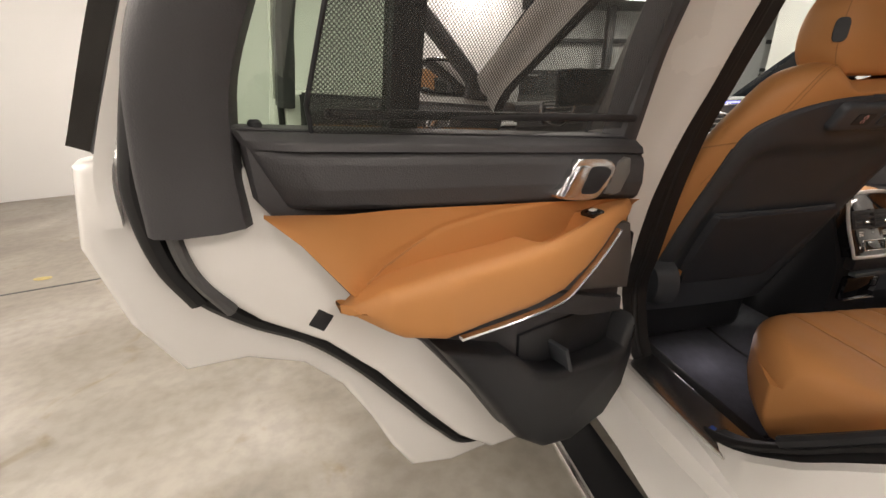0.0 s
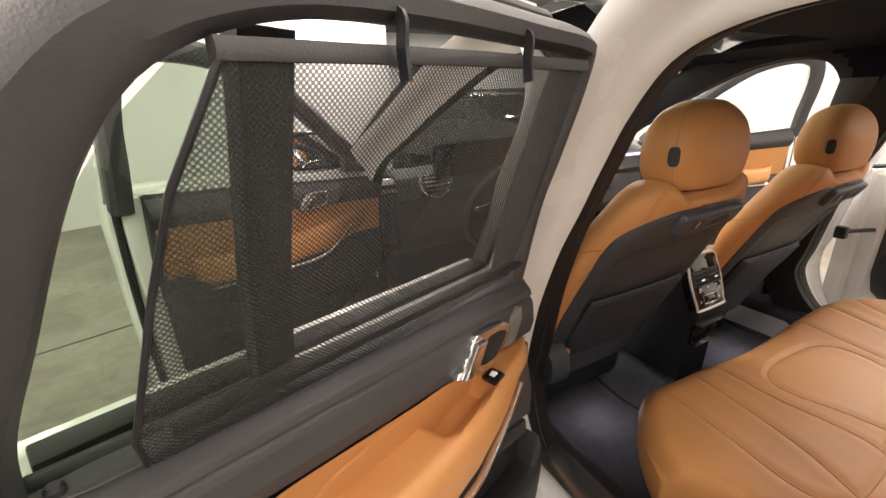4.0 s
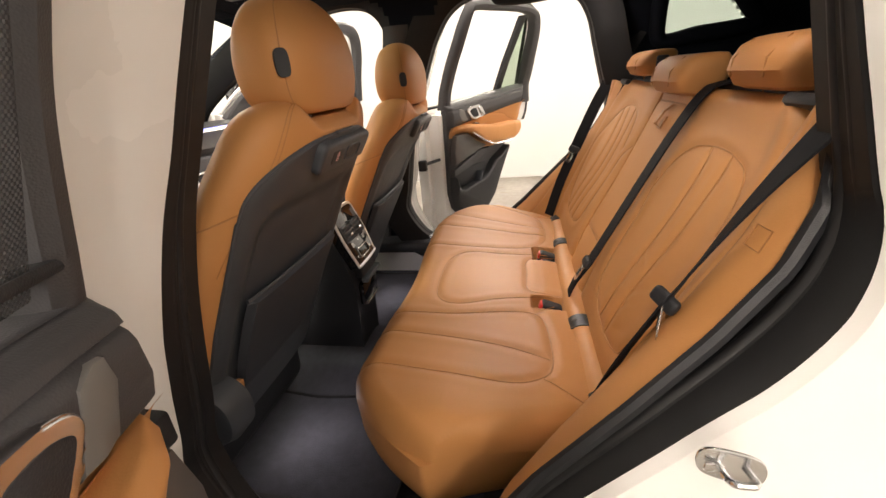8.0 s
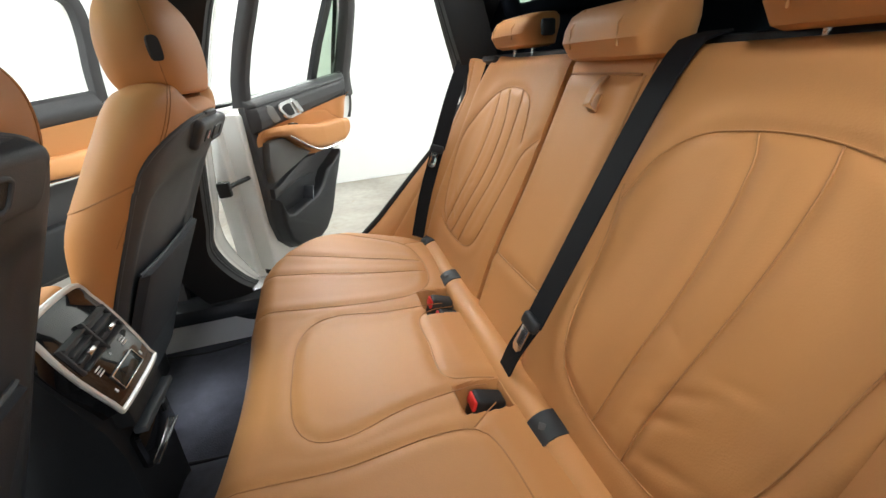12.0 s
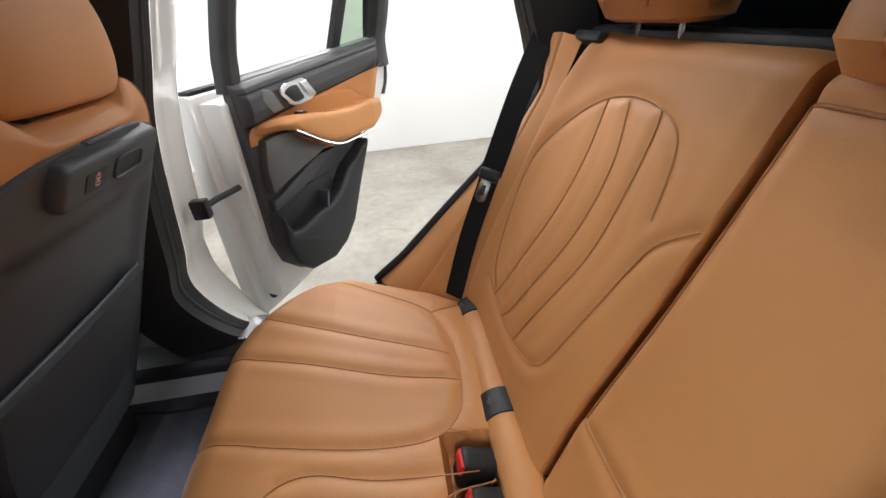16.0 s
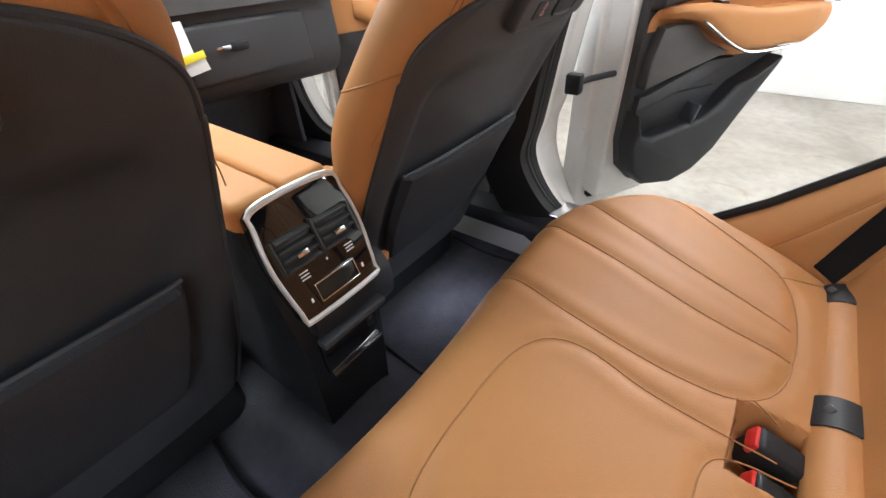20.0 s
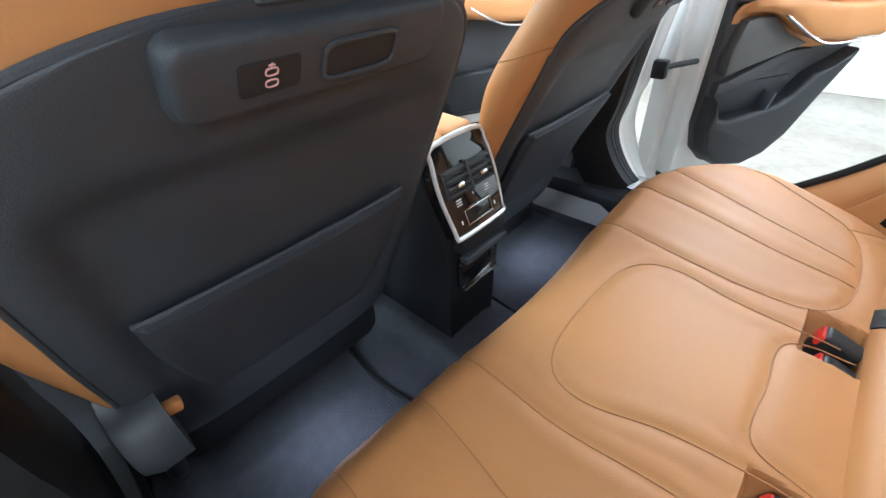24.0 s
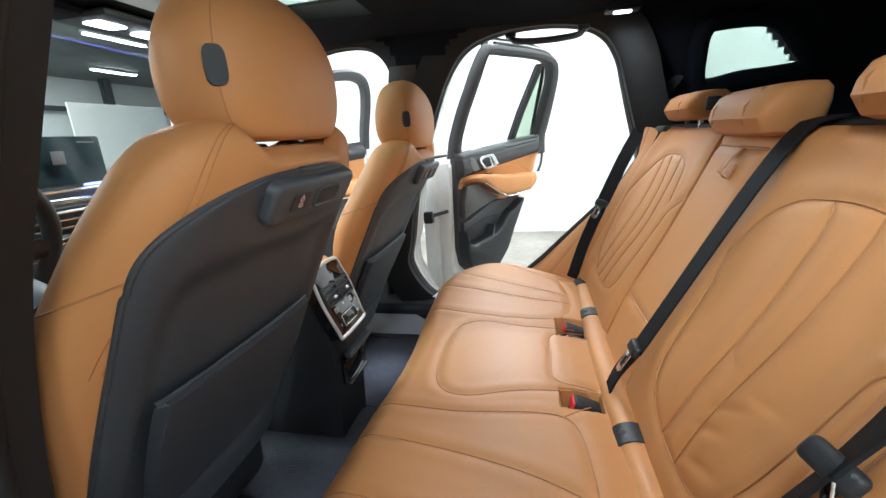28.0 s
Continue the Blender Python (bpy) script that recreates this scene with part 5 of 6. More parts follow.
part("glove_recess", rbox((0.06, 0.012, 0.024), 0.006, (0.435, 1.4515, 1.112)), BLACK, glove)
scr = part("curved_screen", grid(lambda u, v: (u, 1.44 - 0.10 * ((u + 0.20) / 0.5) ** 2 * (1 if u < -0.2 else -0.3), 1.285 + 0.13 * v), np.linspace(-0.62, 0.17, 30), np.linspace(0, 1, 6)), SCREEN, dash, "dark curved display")
part("screen_back", grid(lambda u, v: (u, 1.452 - 0.10 * ((u + 0.20) / 0.5) ** 2 * (1 if u < -0.2 else -0.3), 1.282 + 0.136 * v), np.linspace(-0.625, 0.175, 30), np.linspace(0, 1, 6)), BLACK, scr)
for size, at in (((0.035, 0.002, 0.035), (0.02, 1.425, 1.36)), ((0.05, 0.002, 0.004), (0.10, 1.42, 1.40)), ((0.06, 0.002, 0.006), (-0.10, 1.432, 1.31))):
    part("screen_icon", rbox(size, 0.001, at), GREYTRIM, scr, "dim screen graphic")
part("screen_shelf", rbox((0.36, 0.02, 0.010), 0.004, (0.03, 1.43, 1.272)), CHROME, dash, "chrome strip under the screen")

tag = car_thing("hang_tag", "white and yellow paper tag hanging from the vent", "tag", pose(0.262, 1.395, 1.12, 0, 0, 6))
part("strap", grid(lambda u, v: (0.018 * u + 0.012 * v, 0.03 * v, 0.075 * v), np.linspace(-1, 1, 3), np.linspace(0, 1, 5)), WHITE_PLASTIC, tag, "white paper strip")
part("card", rbox((0.085, 0.0015, 0.045), 0.0005, (0, -0.002, -0.02), (-8, -6, 0)), WHITE_PLASTIC, tag, "white printed card")
part("yellow_band", rbox((0.0855, 0.0018, 0.018), 0.0005, (0, -0.005, -0.004), (-8, -6, 0)), YELLOW, tag, "bright yellow band")

wheel = car_thing("steering_wheel", "black leather steering wheel with silver spokes", "steering wheel", pose(-0.40, 1.19, 1.185, -68, 0, 0))
part("rim", tube([(0.185 * math.cos(a), 0.185 * math.sin(a), 0) for a in np.linspace(0, 2 * math.pi, 64, endpoint=False)], 0.017, True, 12), BLACK, wheel, "black leather rim")
part("hub", rounded_block([(-0.02, 0, -0.01, 0.07, 0.06), (0.0, 0, -0.01, 0.085, 0.07), (0.025, 0, -0.01, 0.075, 0.06), (0.03, 0, -0.01, 0.05, 0.04)], 32), BLACK, wheel, "black airbag cover")
for sx in (-1, 1):
    part("spoke", rbox((0.11, 0.045, 0.02), 0.008, (sx * 0.125, 0.01, 0.0)), BLACK, wheel)
    part("spoke_insert", rbox((0.075, 0.012, 0.006), 0.003, (sx * 0.12, -0.012, 0.012), (0, 0, sx * 12)), CHROME, wheel, "silver spoke insert")
    for k in range(3):
        part("wheel_button", rbox((0.022, 0.012, 0.006), 0.003, (sx * (0.095 + 0.026 * k), 0.016, 0.012)), GREYTRIM, wheel)
part("lower_spoke", rbox((0.05, 0.11, 0.018), 0.008, (0, -0.125, 0)), CHROME, wheel, "silver lower spoke")
disc = [(0.019 * math.cos(a), 0.019 * math.sin(a)) for a in np.linspace(0, 2 * math.pi, 28, endpoint=False)]
bd = part("badge", moved(prism(disc, 0, 0.003, 0.001, "xyz"), pose(0, -0.01, 0.029)), CHROME, wheel, "small round badge")
part("badge_field", moved(prism([(p[0] * 0.55, p[1] * 0.55) for p in disc], 0, 0.001, 0, "xyz"), pose(0, -0.01, 0.032)), GREYTRIM, bd)
part("column", tube([(0, 0, -0.02), (0, 0.0, -0.24)], 0.045, n=12), BLACK, wheel)

dome = car_thing("interior_lamp", "small lit reading lamp in the headliner", "lamp", pose(0.45, -0.08, 1.664))
part("lamp_frame", rbox((0.05, 0.09, 0.012), 0.005), BLACK, dome)
part("lens", rbox((0.022, 0.045, 0.006), 0.002, (0, 0, -0.006)), GLOW_WHITE, dome, "glowing lens")
front_lamp = car_thing("overhead_lamp", "lit front reading lamps in the overhead console", "lamp", pose(0.14, 1.23, 1.69))
part("lamp_frame", rbox((0.26, 0.16, 0.02), 0.008), BLACK, front_lamp)
for x in (-0.062, 0.068):
    part("lens", rbox((0.075, 0.05, 0.006), 0.002, (x, 0, -0.011)), GLOW_WHITE, front_lamp, "glowing lens")
handle = car_thing("grab_handle", "black folded grab handle on the roof rail", "grab handle", pose(0.56, 0.12, 1.648))
part("grip", tube(catmull([(0, -0.11, 0.0), (-0.01, -0.09, -0.018), (-0.012, 0, -0.024), (-0.01, 0.09, -0.018), (0, 0.11, 0.0)], 24), 0.010), BLACK, handle)
for y in (-0.11, 0.11):
    part("mount", rbox((0.025, 0.035, 0.015), 0.005, (0, y, 0.002)), BLACK, handle)

st = car_thing("door_striker", "polished steel door striker on the white pillar", "striker", pose(-0.815, -0.048, 1.05, 0, 0, 0))
plate = catmull([(-0.045, 0.0), (-0.03, 0.026), (0.03, 0.026), (0.045, 0.0), (0.03, -0.026), (-0.03, -0.026)], 36, True)
part("plate", moved(prism([(p[0], p[1]) for p in plate], 0, 0.005, 0.002, "yzx"), pose(-0.006, 0, 0, 0, 0, -15) @ MIRROR), CHROME, st, "polished steel plate")
part("loop", tube(catmull([(-0.008, 0.018, 0.004), (-0.045, 0.018, 0.012), (-0.052, 0.0, 0.014), (-0.045, -0.016, 0.012), (-0.008, -0.016, 0.004)], 24), 0.0055), CHROME, st, "steel loop")
for y in (-0.03, 0.03):
    part("screw", rbox((0.006, 0.016, 0.016), 0.004, (-0.012, y, 0)), CHROME, st)

for piece in st.children_recursive:
    piece.data.transform(Matrix.Scale(0.62, 4))

# ---- doors ----
# local frame of a rear door: x from hinge to lock, y towards the cabin side, z up
DOOR_L = Matrix(((-.929, .371, 0, -.87), (-.371, -.929, 0, .505), (0, 0, 1, 0), (0, 0, 0, 1)))
DOOR_R = Matrix(((.835, -.55, 0, .950), (-.55, -.835, 0, .506), (0, 0, 1, .015), (0, 0, 0, 1)))


def rising(piece):
    """Doors rise towards the rear with the belt line."""
    out = []
    for x, y, z in piece[0]:
        u, h = x - 0.035 * min(1, max(0, x / 0.15)), z + 0.045 + 0.034 * x + 0.08 * max(0, z - 1.27)
        out.append((0.925 * u - 0.012, y, 0.91 * h + 0.0857))
    return out, piece[1]


def dpart(name, piece, mat, parent, label="", smooth=True):
    return part(name, rising(piece), mat, parent, label, smooth)



def raw(u, z):
    """Place on the finished door to place before rising()."""
    x, h = (u + 0.012) / 0.925 + 0.035, (z - 0.0857) / 0.91
    q = h - 0.045 - 0.034 * x
    return x, q if q < 1.27 else (q + 0.08 * 1.27) / 1.08


def lean(z):
    return 0.34 * max(0, z - 1.28)


def zb(u):
    return 1.122 + (u - 0.06) * 0.088


def arm_top(u):
    return np.interp(u, [0.08, 0.14, 0.20, 0.28, 0.36, 0.45, 0.58, 0.66, 0.70], [1.128, 1.132, 1.130, 1.118, 1.102, 1.094, 1.090, 1.078, 1.05])


def arm_low(u):
    return np.interp(u, [0.08, 0.14, 0.20, 0.28, 0.34, 0.42, 0.50, 0.58, 0.64, 0.70], [1.10, 1.10, 1.085, 1.03, 1.002, 0.992, 0.990, 0.985, 1.0, 1.04])


def rear_door():
    door = car_thing("rear_door", "open white car door with cognac leather trim", "car door", DOOR_L, "rear doors")
    skin = [(-.03, .46), (-.03, 1.225), (.80, 1.235), (.92, 1.245), (.952, 1.237), (.968, 1.14), (.945, 1.03), (.90, .938), (.82, .93), (.74, .89), (.68, .82), (.63, .72), (.59, .62), (.551, .545), (.45, .50), (.2, .47)]
    dpart("outer_skin", prism(skin, -0.175, -0.10, 0.012, "xzy", 3), PAINT, door, "white outer door skin")
    inner = [(0.0, .55), (0.0, 1.20), (.86, 1.245), (.885, 1.225), (.882, 1.17), (.855, 1.09), (.80, 1.03), (.72, .97), (.64, .88), (.56, .77), (.48, .66), (.40, .585), (.2, .545)]
    fr = dpart("inner_panel", prism(inner, -0.10, -0.022, 0.014, "xzy", 3), PAINT, door, "white painted inner door metal")
    seal = catmull([(.893, -.07, 1.245), (.898, -.073, 1.21), (.895, -.075, 1.16), (.87, -.075, 1.08), (.81, -.078, 1.015), (.73, -.08, .955), (.65, -.083, .865), (.57, -.085, .755), (.49, -.087, .645), (.41, -.088, .57), (.2, -.088, .53), (.02, -.088, .53)], 90)
    dpart("door_seal", sweep(seal, circle(0.013, 10, 0.018), (0, 1, 0)), RUBBER, door, "black rubber door seal")
    dpart("latch_opening", rbox((0.027, 0.006, 0.028), 0.002, (0.725, -0.024, 1.012), (0, -40, 0)), BLACK, fr, "black latch opening")
    dpart("plug", rbox((0.024, 0.012, 0.024), 0.009, (0.455, -0.085, 0.605), seg=3), BLACK, fr, "black rubber plug")
    # trim base
    base = [(0.035, 1.22), (0.79, 1.28), (0.785, 1.20), (0.665, 1.02), (0.575, .935), (0.47, .79), (0.40, .675), (0.33, .615), (0.25, .59), (0.13, .61), (0.055, .67), (0.025, .76), (0.03, 1.0)]
    dpart("trim_base", prism(base, -0.03, 0.004, 0.008, "xzy"), CHARCOAL, door, "dark door trim panel")

    def upper(u, v):
        # v 0 at the leather joint, 1 at the glass
        z0, z1 = zb(u), 1.285 - 0.035 * (0.80 - u) / 0.75
        prof = np.interp(v, [0, .06, .12, .3, .55, .62, .64, .66, .72, .84, .88, .90, .94, 1], [.004, .022, .030, .036, .034, .030, .024, .030, .027, .012, .004, .006, .004, -.022])
        h = np.interp(v, [0, .06, .55, .64, .72, .84, 1], [0, .03, .60, .72, .84, .93, 1.0])
        end = min(1, max(0, (u - 0.035) / 0.03)) ** 0.5 * min(1, max(0, (0.80 - u) / 0.05)) ** 0.5
        return (u - 0.045 * (1 - h) * max(0, (u - 0.6) / 0.2), prof * end - 0.006 * (1 - end), z0 + (z1 - z0) * h)

    dpart("upper_trim", grid(upper, np.concatenate([np.linspace(0.035, 0.07, 8), np.linspace(0.09, 0.74, 40), np.linspace(0.75, 0.80, 10)]), np.linspace(0, 1, 60)), CHARCOAL, door, "dark grey soft upper trim")

    def leather(u, v):
        z1 = zb(u) + 0.004
        z0 = max(arm_low(u) - 0.03, np.interp(u, [0.0, 0.55, 0.60, 0.68, 0.745, 0.80], [0.98, 0.95, 0.975, 1.045, 1.14, 1.20]))
        z = z0 + (z1 - z0) * v
        d = 0.006 + 0.022 * v ** 3 + 0.012 * math.exp(-((u - 0.70) / 0.05) ** 2)
        w = 0.0025 * math.exp(-((z - np.interp(u, [0.2, 0.45, 0.55, 0.66, 0.70], [1.155, 1.15, 1.135, 1.085, 1.05])) / 0.004) ** 2)
        return (u, d - w, z)

    lp = dpart("leather_panel", grid(leather, np.linspace(0.045, 0.782, 120), np.linspace(0, 1, 70)), LEATHER, door, "cognac leather door panel")
    dpart("seam", tube([(u, leather(u, 0.5)[1] + 0.0045, z) for u, z in catmull([(0.22, 1.155), (0.36, 1.157), (0.45, 1.15), (0.55, 1.13), (0.62, 1.10), (0.67, 1.075)], 40)], 0.0014, n=6), LEATHER_SEAM, lp, "stitched seam")

    def arm(u):
        t, b = arm_top(u), arm_low(u)
        w = np.interp(u, [0.07, 0.10, 0.16, 0.25, 0.40, 0.58, 0.66, 0.695, 0.71], [0.012, 0.038, 0.062, 0.078, 0.088, 0.086, 0.070, 0.042, 0.015])
        m_ = (t + b) / 2
        dip = 0.034 * min(1, max(0, (u - 0.255) / 0.012)) * min(1, max(0, (0.395 - u) / 0.03))
        pts = [(0.0, b + 0.01), (w * 0.7, b), (w * 0.95, b + 0.012), (w, m_), (w * 0.97, t - 0.012), (w * 0.82, t), (w * 0.62, t - 0.001 - dip * 0.5), (w * 0.45, t - 0.002 - dip), (0.0, t - 0.006 - dip)]
        return [(u, p[0], p[1]) for p in pts]

    def arm_ring(u):
        q = catmull([(p[1], p[2]) for p in arm(u)], 36)
        return [(u, p[0], p[1]) for p in q]

    ar = dpart("armrest", loft([arm_ring(u) for u in np.linspace(0.072, 0.709, 110)]), LEATHER, door, "cognac leather armrest")
    dpart("switch_plate", rbox((0.030, 0.028, 0.010), 0.003, (0.248, 0.048, 1.124), (0, 8, 0)), GLOSS, ar, "black window switch")
    dpart("switch_symbol", rbox((0.012, 0.010, 0.003), 0.001, (0.248, 0.048, 1.1295), (0, 8, 0)), WHITE_PLASTIC, ar)
    strip = catmull([(0.56, 0.080, 0.984), (0.46, 0.086, 0.988), (0.36, 0.086, 0.994), (0.30, 0.080, 1.018), (0.24, 0.074, 1.055), (0.19, 0.066, 1.088)], 40)
    dpart("chrome_strip", sweep(strip, circle(0.0065, 8, 0.0035), (0, 0, 1)), CHROME, door, "satin chrome strip")
    dpart("wood_insert", prism([(0.36, .985), (0.27, 1.025), (0.20, 1.08), (0.13, 1.085), (0.085, 1.08), (0.055, 1.0), (0.055, .925)], 0.004, 0.036, 0.008, "xzy"), GREYTRIM, door, "grey wood insert")
    dpart("speaker_cover", prism([(0.40, .965), (0.30, .968), (0.10, .905), (0.055, .90), (0.05, .86), (0.20, .885), (0.33, .93)], 0.004, 0.026, 0.006, "xzy"), CHARCOAL, door, "dark lower trim wing")
    # pocket
    lip = [(0.57, .945), (0.47, .905), (0.42, .885), (0.36, .825), (0.31, .803), (0.12, .778), (0.075, .79), (0.05, .84), (0.035, .86), (0.025, .76), (0.055, .675), (0.13, .615), (0.25, .595), (0.33, .62), (0.40, .68), (0.47, .795)]
    dpart("pocket_lip", prism(lip, 0.004, 0.058, 0.016, "xzy", 3), BLACK, door, "black door pocket")
    dpart("pocket_well", rbox((0.30, 0.01, 0.10), 0.004, (0.22, 0.006, 0.835)), BLACK, door)
    dpart("bottle_divider", rbox((0.010, 0.05, 0.07), 0.003, (0.275, 0.03, 0.815), (0, 18, 0)), SHELL, door, "dark pocket divider")
    # handle
    def at(U, z):
        return U + 0.035, z - 0.045 - 0.034 * (U + 0.035)

    hb = dpart("handle_bezel", prism([at(*q) for q in ((0.166, 1.203), (0.136, 1.258), (0.112, 1.266), (0.094, 1.263), (0.088, 1.236), (0.118, 1.198), (0.140, 1.196))], 0.020, 0.037, 0.005, "xzy"), SATIN_GREY, door, "grey satin bezel plate")
    hexa = catmull([at(*q) for q in ((0.303, 1.218), (0.283, 1.245), (0.264, 1.271), (0.246, 1.276), (0.175, 1.267), (0.155, 1.248), (0.172, 1.226), (0.192, 1.207), (0.217, 1.202))], 70, True)
    hf = dpart("handle_frame", prism([(q[0], q[1]) for q in hexa], 0.030, 0.046, 0.004, "xzy", 3), CHROME, door, "satin chrome handle frame")
    cup = catmull([at(*q) for q in ((0.246, 1.219), (0.236, 1.240), (0.225, 1.259), (0.205, 1.260), (0.184, 1.256), (0.170, 1.245), (0.186, 1.228), (0.203, 1.214), (0.224, 1.213))], 60, True)
    dpart("handle_cup", prism([(q[0], q[1]) for q in cup], 0.040, 0.0468, 0.0006, "xzy"), BLACK, hf, "dark handle cup")
    dpart("handle_lever", prism([at(*q) for q in ((0.298, 1.220), (0.264, 1.267), (0.236, 1.264), (0.266, 1.215))], 0.044, 0.054, 0.003, "xzy"), CHROME, hf, "satin chrome door lever")
    dpart("lock_pin", loft([[(0.772 + r * math.cos(a), -0.008 + r * math.sin(a), z) for a in np.linspace(0, 2 * math.pi, 14, endpoint=False)] for z, r in ((1.25, .006), (1.273, .006), (1.277, .0075), (1.286, .0075), (1.289, .005))]), BLACK, door, "black lock pin")
    # window frame
    mid = [raw(*q) for q in ((.734, 1.215), (.733, 1.29), (.721, 1.372), (.686, 1.455), (.650, 1.535), (.622, 1.580), (.585, 1.616), (.53, 1.637), (.46, 1.646), (.35, 1.648), (.2, 1.645), (.07, 1.641), (.028, 1.622), (.020, 1.50), (.019, 1.40), (.018, 1.24))]
    path = catmull([(u, lean(z) - 0.02, z) for u, z in mid], 110)
    wd = [np.interp(k, [0, 10, 22, 30, 38, 44, 78, 84, 109], [.054, .050, .040, .033, .022, .018, .018, .032, .036]) for k in range(110)]
    rings = []
    for k in range(110):
        a, b = path[max(k - 1, 0)], path[min(k + 1, 109)]
        t = (b - a) / np.linalg.norm(b - a)
        nrm = np.array((0, 0.947, -0.322)) if path[k][2] > 1.28 else np.array((0, 1.0, 0))
        s = np.cross(t, nrm)
        s /= np.linalg.norm(s)
        w = wd[k]
        rings.append([path[k] + s * p + nrm * q for p, q in ((-w, -.03), (w, -.03), (w, -.005), (w * 0.75, .014), (w * 0.25, .022), (-w * 0.5, .020), (-w * 0.9, .008), (-w, -.005))])
    dpart("window_frame", loft(rings), CHARCOAL, door, "dark grey window frame")
    # outer strips run straight down to the tip of the door skin
    def strip_path(points, depth):
        return catmull([(u, lean(z) + depth, z) for u, z in (raw(*q) for q in points)], 90)

    top = [(.50, 1.664), (.30, 1.668), (.12, 1.664)]
    dpart("frame_seal", sweep(strip_path([(.752, 1.125), (.774, 1.175), (.783, 1.235), (.779, 1.285), (.745, 1.40), (.700, 1.497), (.660, 1.575), (.622, 1.617), (.58, 1.648)] + top, -0.055), circle(0.016, 10, 0.018), (0, 1, 0)), RUBBER, door, "black rubber frame seal")
    dpart("frame_groove", sweep(strip_path([(.725, 1.115), (.755, 1.17), (.763, 1.235), (.757, 1.285), (.722, 1.40), (.680, 1.492), (.645, 1.563), (.612, 1.607), (.57, 1.635)], -0.030), circle(0.009, 10, 0.016), (0, 1, 0)), SATIN_DARK, door, "grey rubber lip along the frame")
    dpart("frame_outer", sweep(strip_path([(.812, 1.22), (.806, 1.285), (.760, 1.40), (.717, 1.496), (.676, 1.58), (.644, 1.624), (.602, 1.660)] + [(u, z + 0.014) for u, z in top], -0.085), [(-.008, -.02), (.008, -.02), (.008, .02), (-.008, .02)], (0, 1, 0)), PAINT, door, "white outer window frame")
    outer = [(.820, 1.300), (.774, 1.41), (.734, 1.495), (.694, 1.58), (.662, 1.63), (.62, 1.668)] + [(u, z + 0.024) for u, z in top]
    ft = dpart("frame_trim", sweep(strip_path(outer, -0.118), [(-.016, -.016), (.016, -.016), (.016, .014), (-.016, .014)], (0, 1, 0)), GLOSS, door, "gloss black outer trim")
    dpart("trim_bead", sweep(strip_path([(u - 0.010, z - 0.006) for u, z in outer], -0.100), circle(0.007, 8, 0.009), (0, 1, 0)), SATIN_DARK, ft, "grey rounded bead")
    dpart("window_divider", loft([[(u + du, lean(z) - 0.045 + dw, z) for du, dw in ((-.022, -.012), (.022, -.012), (.022, .012), (-.022, .012))] for u, z in (raw(.487, 1.285), raw(.492, 1.43), raw(.495, 1.625))]), BLACK, door, "black window divider bar")
    pane = [raw(*q) for q in ((.50, 1.285), (.70, 1.285), (.69, 1.37), (.656, 1.45), (.612, 1.53), (.585, 1.57), (.55, 1.605), (.50, 1.625))]
    dpart("quarter_glass", ([(u, lean(z) - 0.05, z) for u, z in pane], [tuple(range(8))]), GREEN_GLASS, door, "green tinted quarter glass")
    dpart("belt_weatherstrip", rbox((0.74, 0.022, 0.012), 0.004, (0.42, -0.035, 1.262), (0, -2.4, 0)), RUBBER, door, "black belt weatherstrip")
    dpart("belt_trim", rbox((0.80, 0.040, 0.014), 0.004, (0.385, -0.128, 1.234), (0, -0.7, 0)), RUBBER, door, "black outer belt strip")
    return door


door_left = rear_door()
door_right = copy_thing(door_left, DOOR_R)
for piece in door_right.children_recursive:
    piece.data = piece.data.copy()
    for v in piece.data.vertices:
        v.co.y += 0.22 * max(0, v.co.z - 1.32)
        v.co.z += 0.06 * max(0, v.co.z - 1.32)
door_left["label"] = "open white rear door with raised black mesh sunshade"

shade = car_thing("window_sunshade", "raised black mesh sunshade hooked in the window", "sunshade", DOOR_L)
sc = [raw(*q) for q in ((.066, 1.283), (.615, 1.290), (.621, 1.337), (.594, 1.46), (.575, 1.53), (.540, 1.606), (.062, 1.612))]
sh = dpart("mesh_fabric", ([(u, lean(z) + 0.004, z) for u, z in sc], [tuple(range(7))]), MESH, shade, "black perforated mesh", False)
dpart("pull_bar", loft([[(u, lean(z) + w, z + dz) for w, dz in ((-.005, -.006), (.005, -.006), (.007, 0), (.005, .007), (-.005, .007))] for u, z in (raw(.05, 1.612), raw(.30, 1.611), raw(.545, 1.606))]), CHARCOAL, shade, "dark grey pull bar")
dpart("shade_edge", tube([(u, lean(z) + 0.004, z) for u, z in sc[1:6]], 0.003, n=6), BLACK, shade)
dpart("lower_slot", rbox((0.62, 0.02, 0.012), 0.004, (0.385, 0.004, 1.289), (0, -1, 0)), BLACK, shade, "black sunshade cassette slot")
for u, z in (raw(.235, 1.612), raw(.415, 1.611)):
    dpart("hook", sweep(catmull([(u, lean(z) + 0.016, z - 0.022), (u, lean(z) + 0.014, z), (u, lean(z + 0.02) + 0.008, z + 0.022), (u, lean(z + 0.02) - 0.006, z + 0.028)], 14), [(-.005, -.002), (.005, -.002), (.005, .002), (-.005, .002)], (1, 0, 0)), BLACK, shade, "black holding hook")


FRONT_L = Matrix(((-.930, .367, 0, -.725), (-.367, -.930, 0, 1.715), (0, 0, 1, 0), (0, 0, 0, 1)))
FRONT_R = Matrix(((.88, -.475, 0, .90), (-.475, -.88, 0, 1.66), (0, 0, 1, 0), (0, 0, 0, 1)))


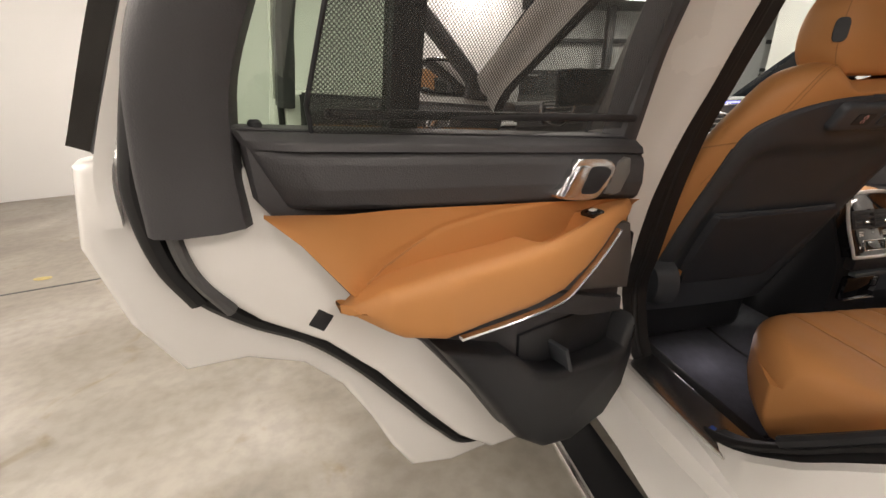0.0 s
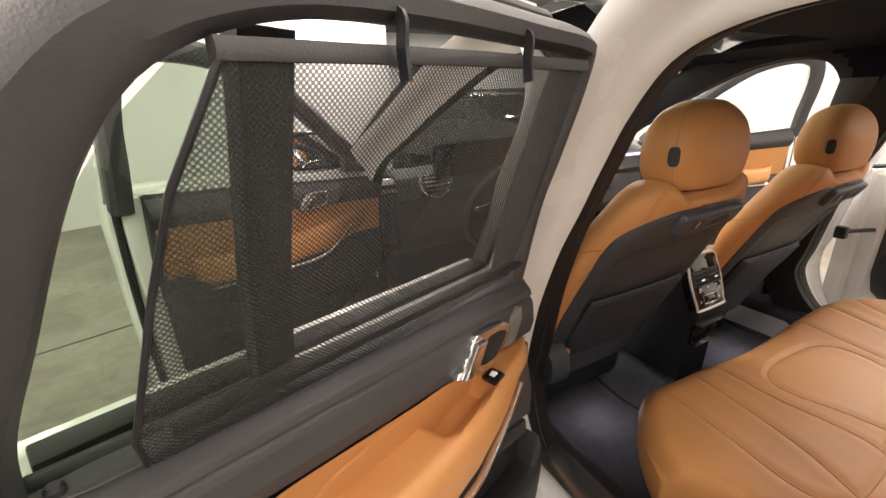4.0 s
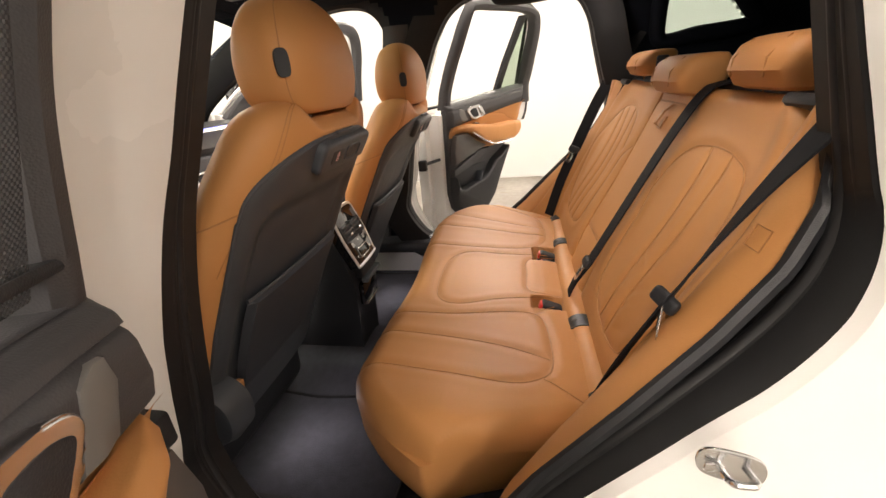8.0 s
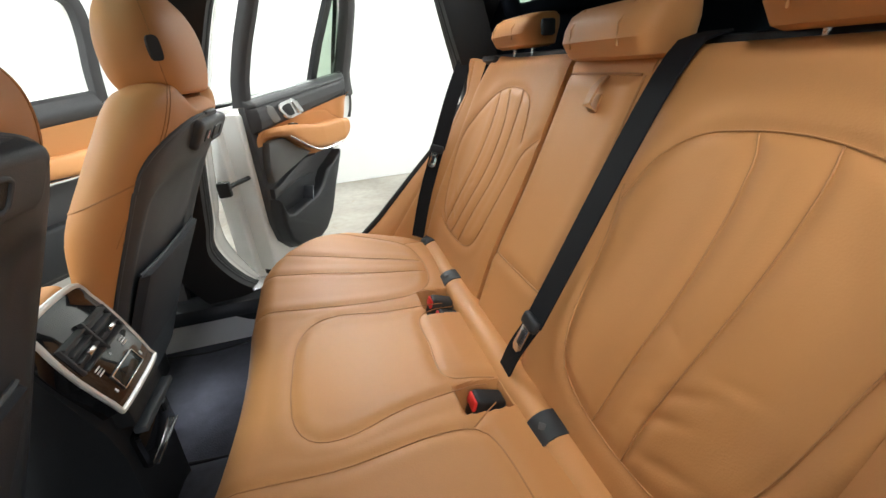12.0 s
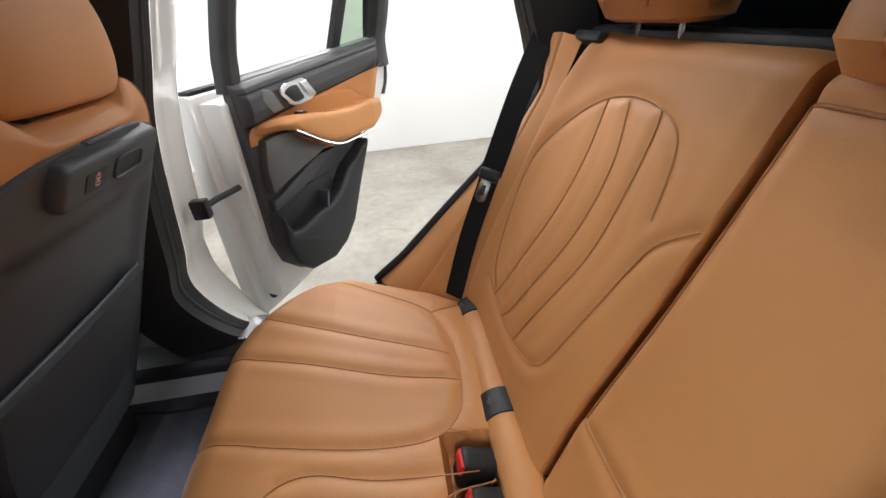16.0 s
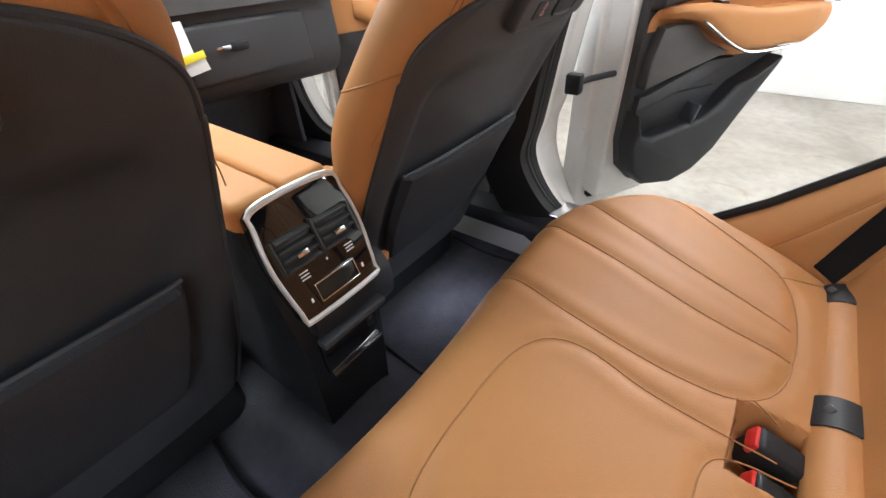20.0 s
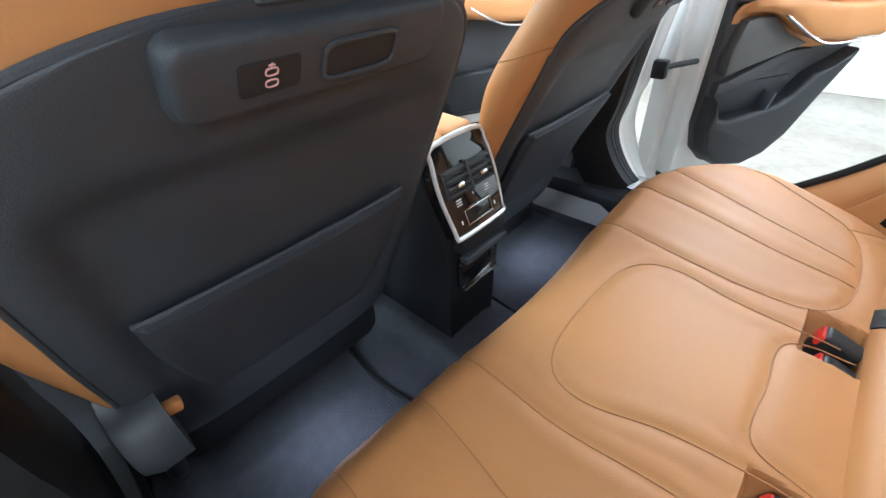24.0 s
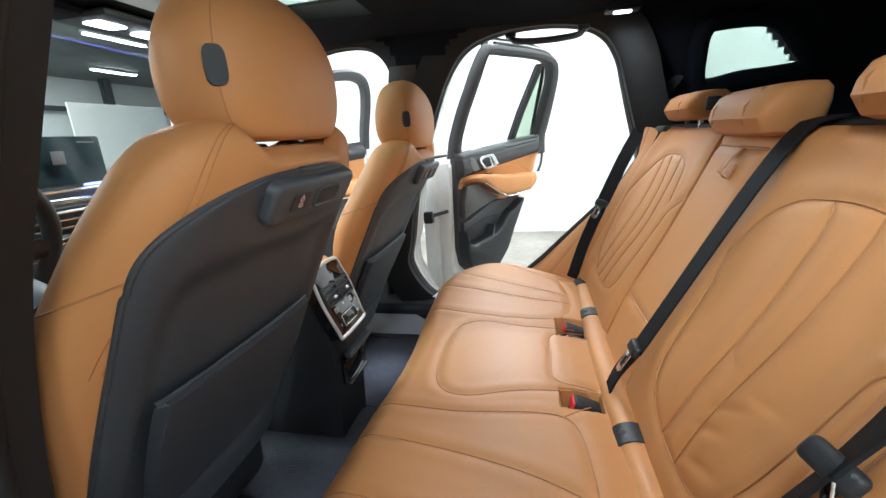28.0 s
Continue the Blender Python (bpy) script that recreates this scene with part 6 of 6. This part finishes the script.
def front_door():
    """Local frame as for the rear door, 1.06 m long."""
    d = car_thing("front_door", "open white front door with cognac leather trim", "car door", FRONT_L, "front doors")
    skin = [(-.02, .46), (-.02, 1.27), (.5, 1.30), (1.04, 1.31), (1.06, 1.2), (1.06, .6), (1.04, .46)]
    part("outer_skin", prism(skin, -0.17, -0.09, 0.02, "xzy", 3), PAINT, d, "white outer door skin")
    part("inner_panel", prism([(0, .52), (0, 1.26), (1.02, 1.29), (1.03, 1.2), (1.03, .6), (1.0, .52)], -0.09, -0.02, 0.012, "xzy"), PAINT, d, "white inner door metal")
    part("door_seal", sweep(catmull([(1.035, -.05, 1.3), (1.045, -.055, 1.0), (1.04, -.06, .65), (1.0, -.06, .51), (.5, -.06, .49), (.05, -.06, .50)], 60), circle(0.012, 8, 0.016), (0, 1, 0)), RUBBER, d, "black rubber door seal")
    part("trim_base", prism([(0.03, 1.22), (.97, 1.29), (.985, 1.1), (.98, .7), (.93, .57), (.1, .57), (.03, .7)], -0.03, 0.006, 0.01, "xzy"), CHARCOAL, d, "dark door trim panel")
    part("upper_trim", grid(lambda u, v: (u, 0.006 + 0.03 * math.sin(math.pi * min(1, v * 1.1 + 0.05)), (1.12 + 0.07 * u) + (0.10 + 0.01 * u) * v), np.linspace(0.03, 0.97, 30), np.linspace(0, 1, 16)), CHARCOAL, d, "dark soft upper trim")
    part("leather_panel", grid(lambda u, v: (u, 0.008 + 0.012 * v, (0.99 + 0.04 * u) + (0.135 + 0.03 * u) * v), np.linspace(0.04, 0.965, 40), np.linspace(0, 1, 16)), LEATHER, d, "cognac leather door panel")
    part("armrest", loft([[(u, q[0], q[1]) for q in catmull([(0, b), (w, b + .005), (w * 1.05, b + .05), (w * .8, b + .085), (0, b + .085)], 20)] for u, w, b in ((.14, .02, 1.04), (.22, .05, 1.01), (.40, .08, .985), (.7, .085, .975), (.84, .06, .98), (.88, .02, 1.0))]), LEATHER, d, "cognac leather armrest")
    part("chrome_strip", tube(catmull([(.86, .06, .975), (.6, .088, .970), (.40, .084, .978), (.24, .055, 1.05)], 30), 0.006), CHROME, d, "satin chrome strip")
    part("pocket_lip", prism([(.95, .82), (.5, .80), (.12, .78), (.06, .72), (.12, .60), (.9, .60), (.96, .68)], 0.006, 0.06, 0.02, "xzy", 3), BLACK, d, "black door pocket")
    hb = part("handle_bezel", prism([(.40, 1.155), (.36, 1.205), (.19, 1.21), (.21, 1.15)], 0.03, 0.046, 0.006, "xzy"), GREYTRIM, d, "grey handle bezel")
    part("handle_lever", prism([(.385, 1.162), (.355, 1.20), (.32, 1.202), (.345, 1.158)], 0.045, 0.058, 0.004, "xzy"), CHROME, hb, "satin chrome door lever")
    part("handle_frame", sweep(catmull([(.39, .05, 1.16), (.355, .05, 1.206), (.28, .05, 1.208), (.27, .05, 1.19), (.29, .05, 1.158)], 40, True), circle(0.005, 8), (0, 1, 0), True), CHROME, hb, "satin chrome handle frame")
    mid = [(1.025, 1.25), (1.015, 1.38), (1.01, 1.50), (.99, 1.60), (.945, 1.655), (.84, 1.675), (.67, 1.65), (.515, 1.585), (.25, 1.40), (.10, 1.285), (.025, 1.225)]
    path = catmull([(u, lean(z) * 0.9 - 0.02, z) for u, z in mid], 80)
    part("window_frame", sweep(path, [(-.03, -.03), (.03, -.03), (.03, .01), (.01, .022), (-.015, .02), (-.03, .005)], (0, 1, 0)), CHARCOAL, d, "dark window frame")
    part("frame_outer", sweep(path + np.array((0.012, -0.055, 0.03)), [(-.02, -.018), (.02, -.018), (.02, .018), (-.02, .018)], (0, 1, 0)), PAINT, d, "white outer window frame")
    part("mirror_triangle", prism([(.06, 1.24), (.24, 1.26), (.22, 1.375), (.14, 1.310)], -0.03, 0.006, 0.006, "xzy"), CHARCOAL, d, "black mirror triangle")
    mir = part("wing_mirror", moved(rounded_block([(-0.105, 0, 0, 0.04, 0.05), (-0.09, 0, 0, 0.075, 0.07), (0.02, 0, 0, 0.085, 0.075), (0.11, 0, 0, 0.08, 0.07), (0.13, 0, 0, 0.055, 0.04)], 30, 3), pose(.30, -.17, 1.34, 0, 90, 0)), GLOSS, d, "black wing mirror")
    part("mirror_arm", rbox((0.12, 0.05, 0.04), 0.012, (.20, -.10, 1.28)), BLACK, mir)
    gl = catmull([(.19, 1.285), (.42, 1.29), (.435, 1.36), (.40, 1.415), (.24, 1.41), (.19, 1.37)], 40, True)
    part("mirror_glass", ([(p[0], -0.085, p[1]) for p in gl], [tuple(range(40))]), material("mirror_silver", (0.9, 0.9, 0.9), 0.02, 1.0), mir, "silvered mirror glass")
    part("mirror_rim", sweep([(p[0], -0.087, p[1]) for p in gl], circle(0.008, 8), (0, 1, 0), True), GLOSS, mir)
    return d


fd = front_door()
for piece in fd.children_recursive:
    at_x = 0.07 if piece.name.startswith("handle") else -0.03 if piece.name.startswith("mirror_") or piece.name.startswith("wing") else 0
    piece.data.transform(Matrix.Translation((at_x, 0, 0.055)) @ Matrix.Diagonal((0.93, 1, 1, 1)))
copy_thing(fd, FRONT_R)
for sx in (-1, 1):
    for y, z in ((0.60, 1.02), (1.74, 1.0)):
        chk = car_thing("door_check", "black door check strap between pillar and door", "door check")
        part("arm", tube([(sx * 0.80, y, z), (sx * 0.86, y - 0.02, z + 0.002), (sx * 0.93, y - 0.06, z + 0.004)], 0.008), BLACK, chk)
        part("bracket", rbox((0.03, 0.04, 0.05), 0.006, (sx * 0.81, y, z)), BLACK, chk)
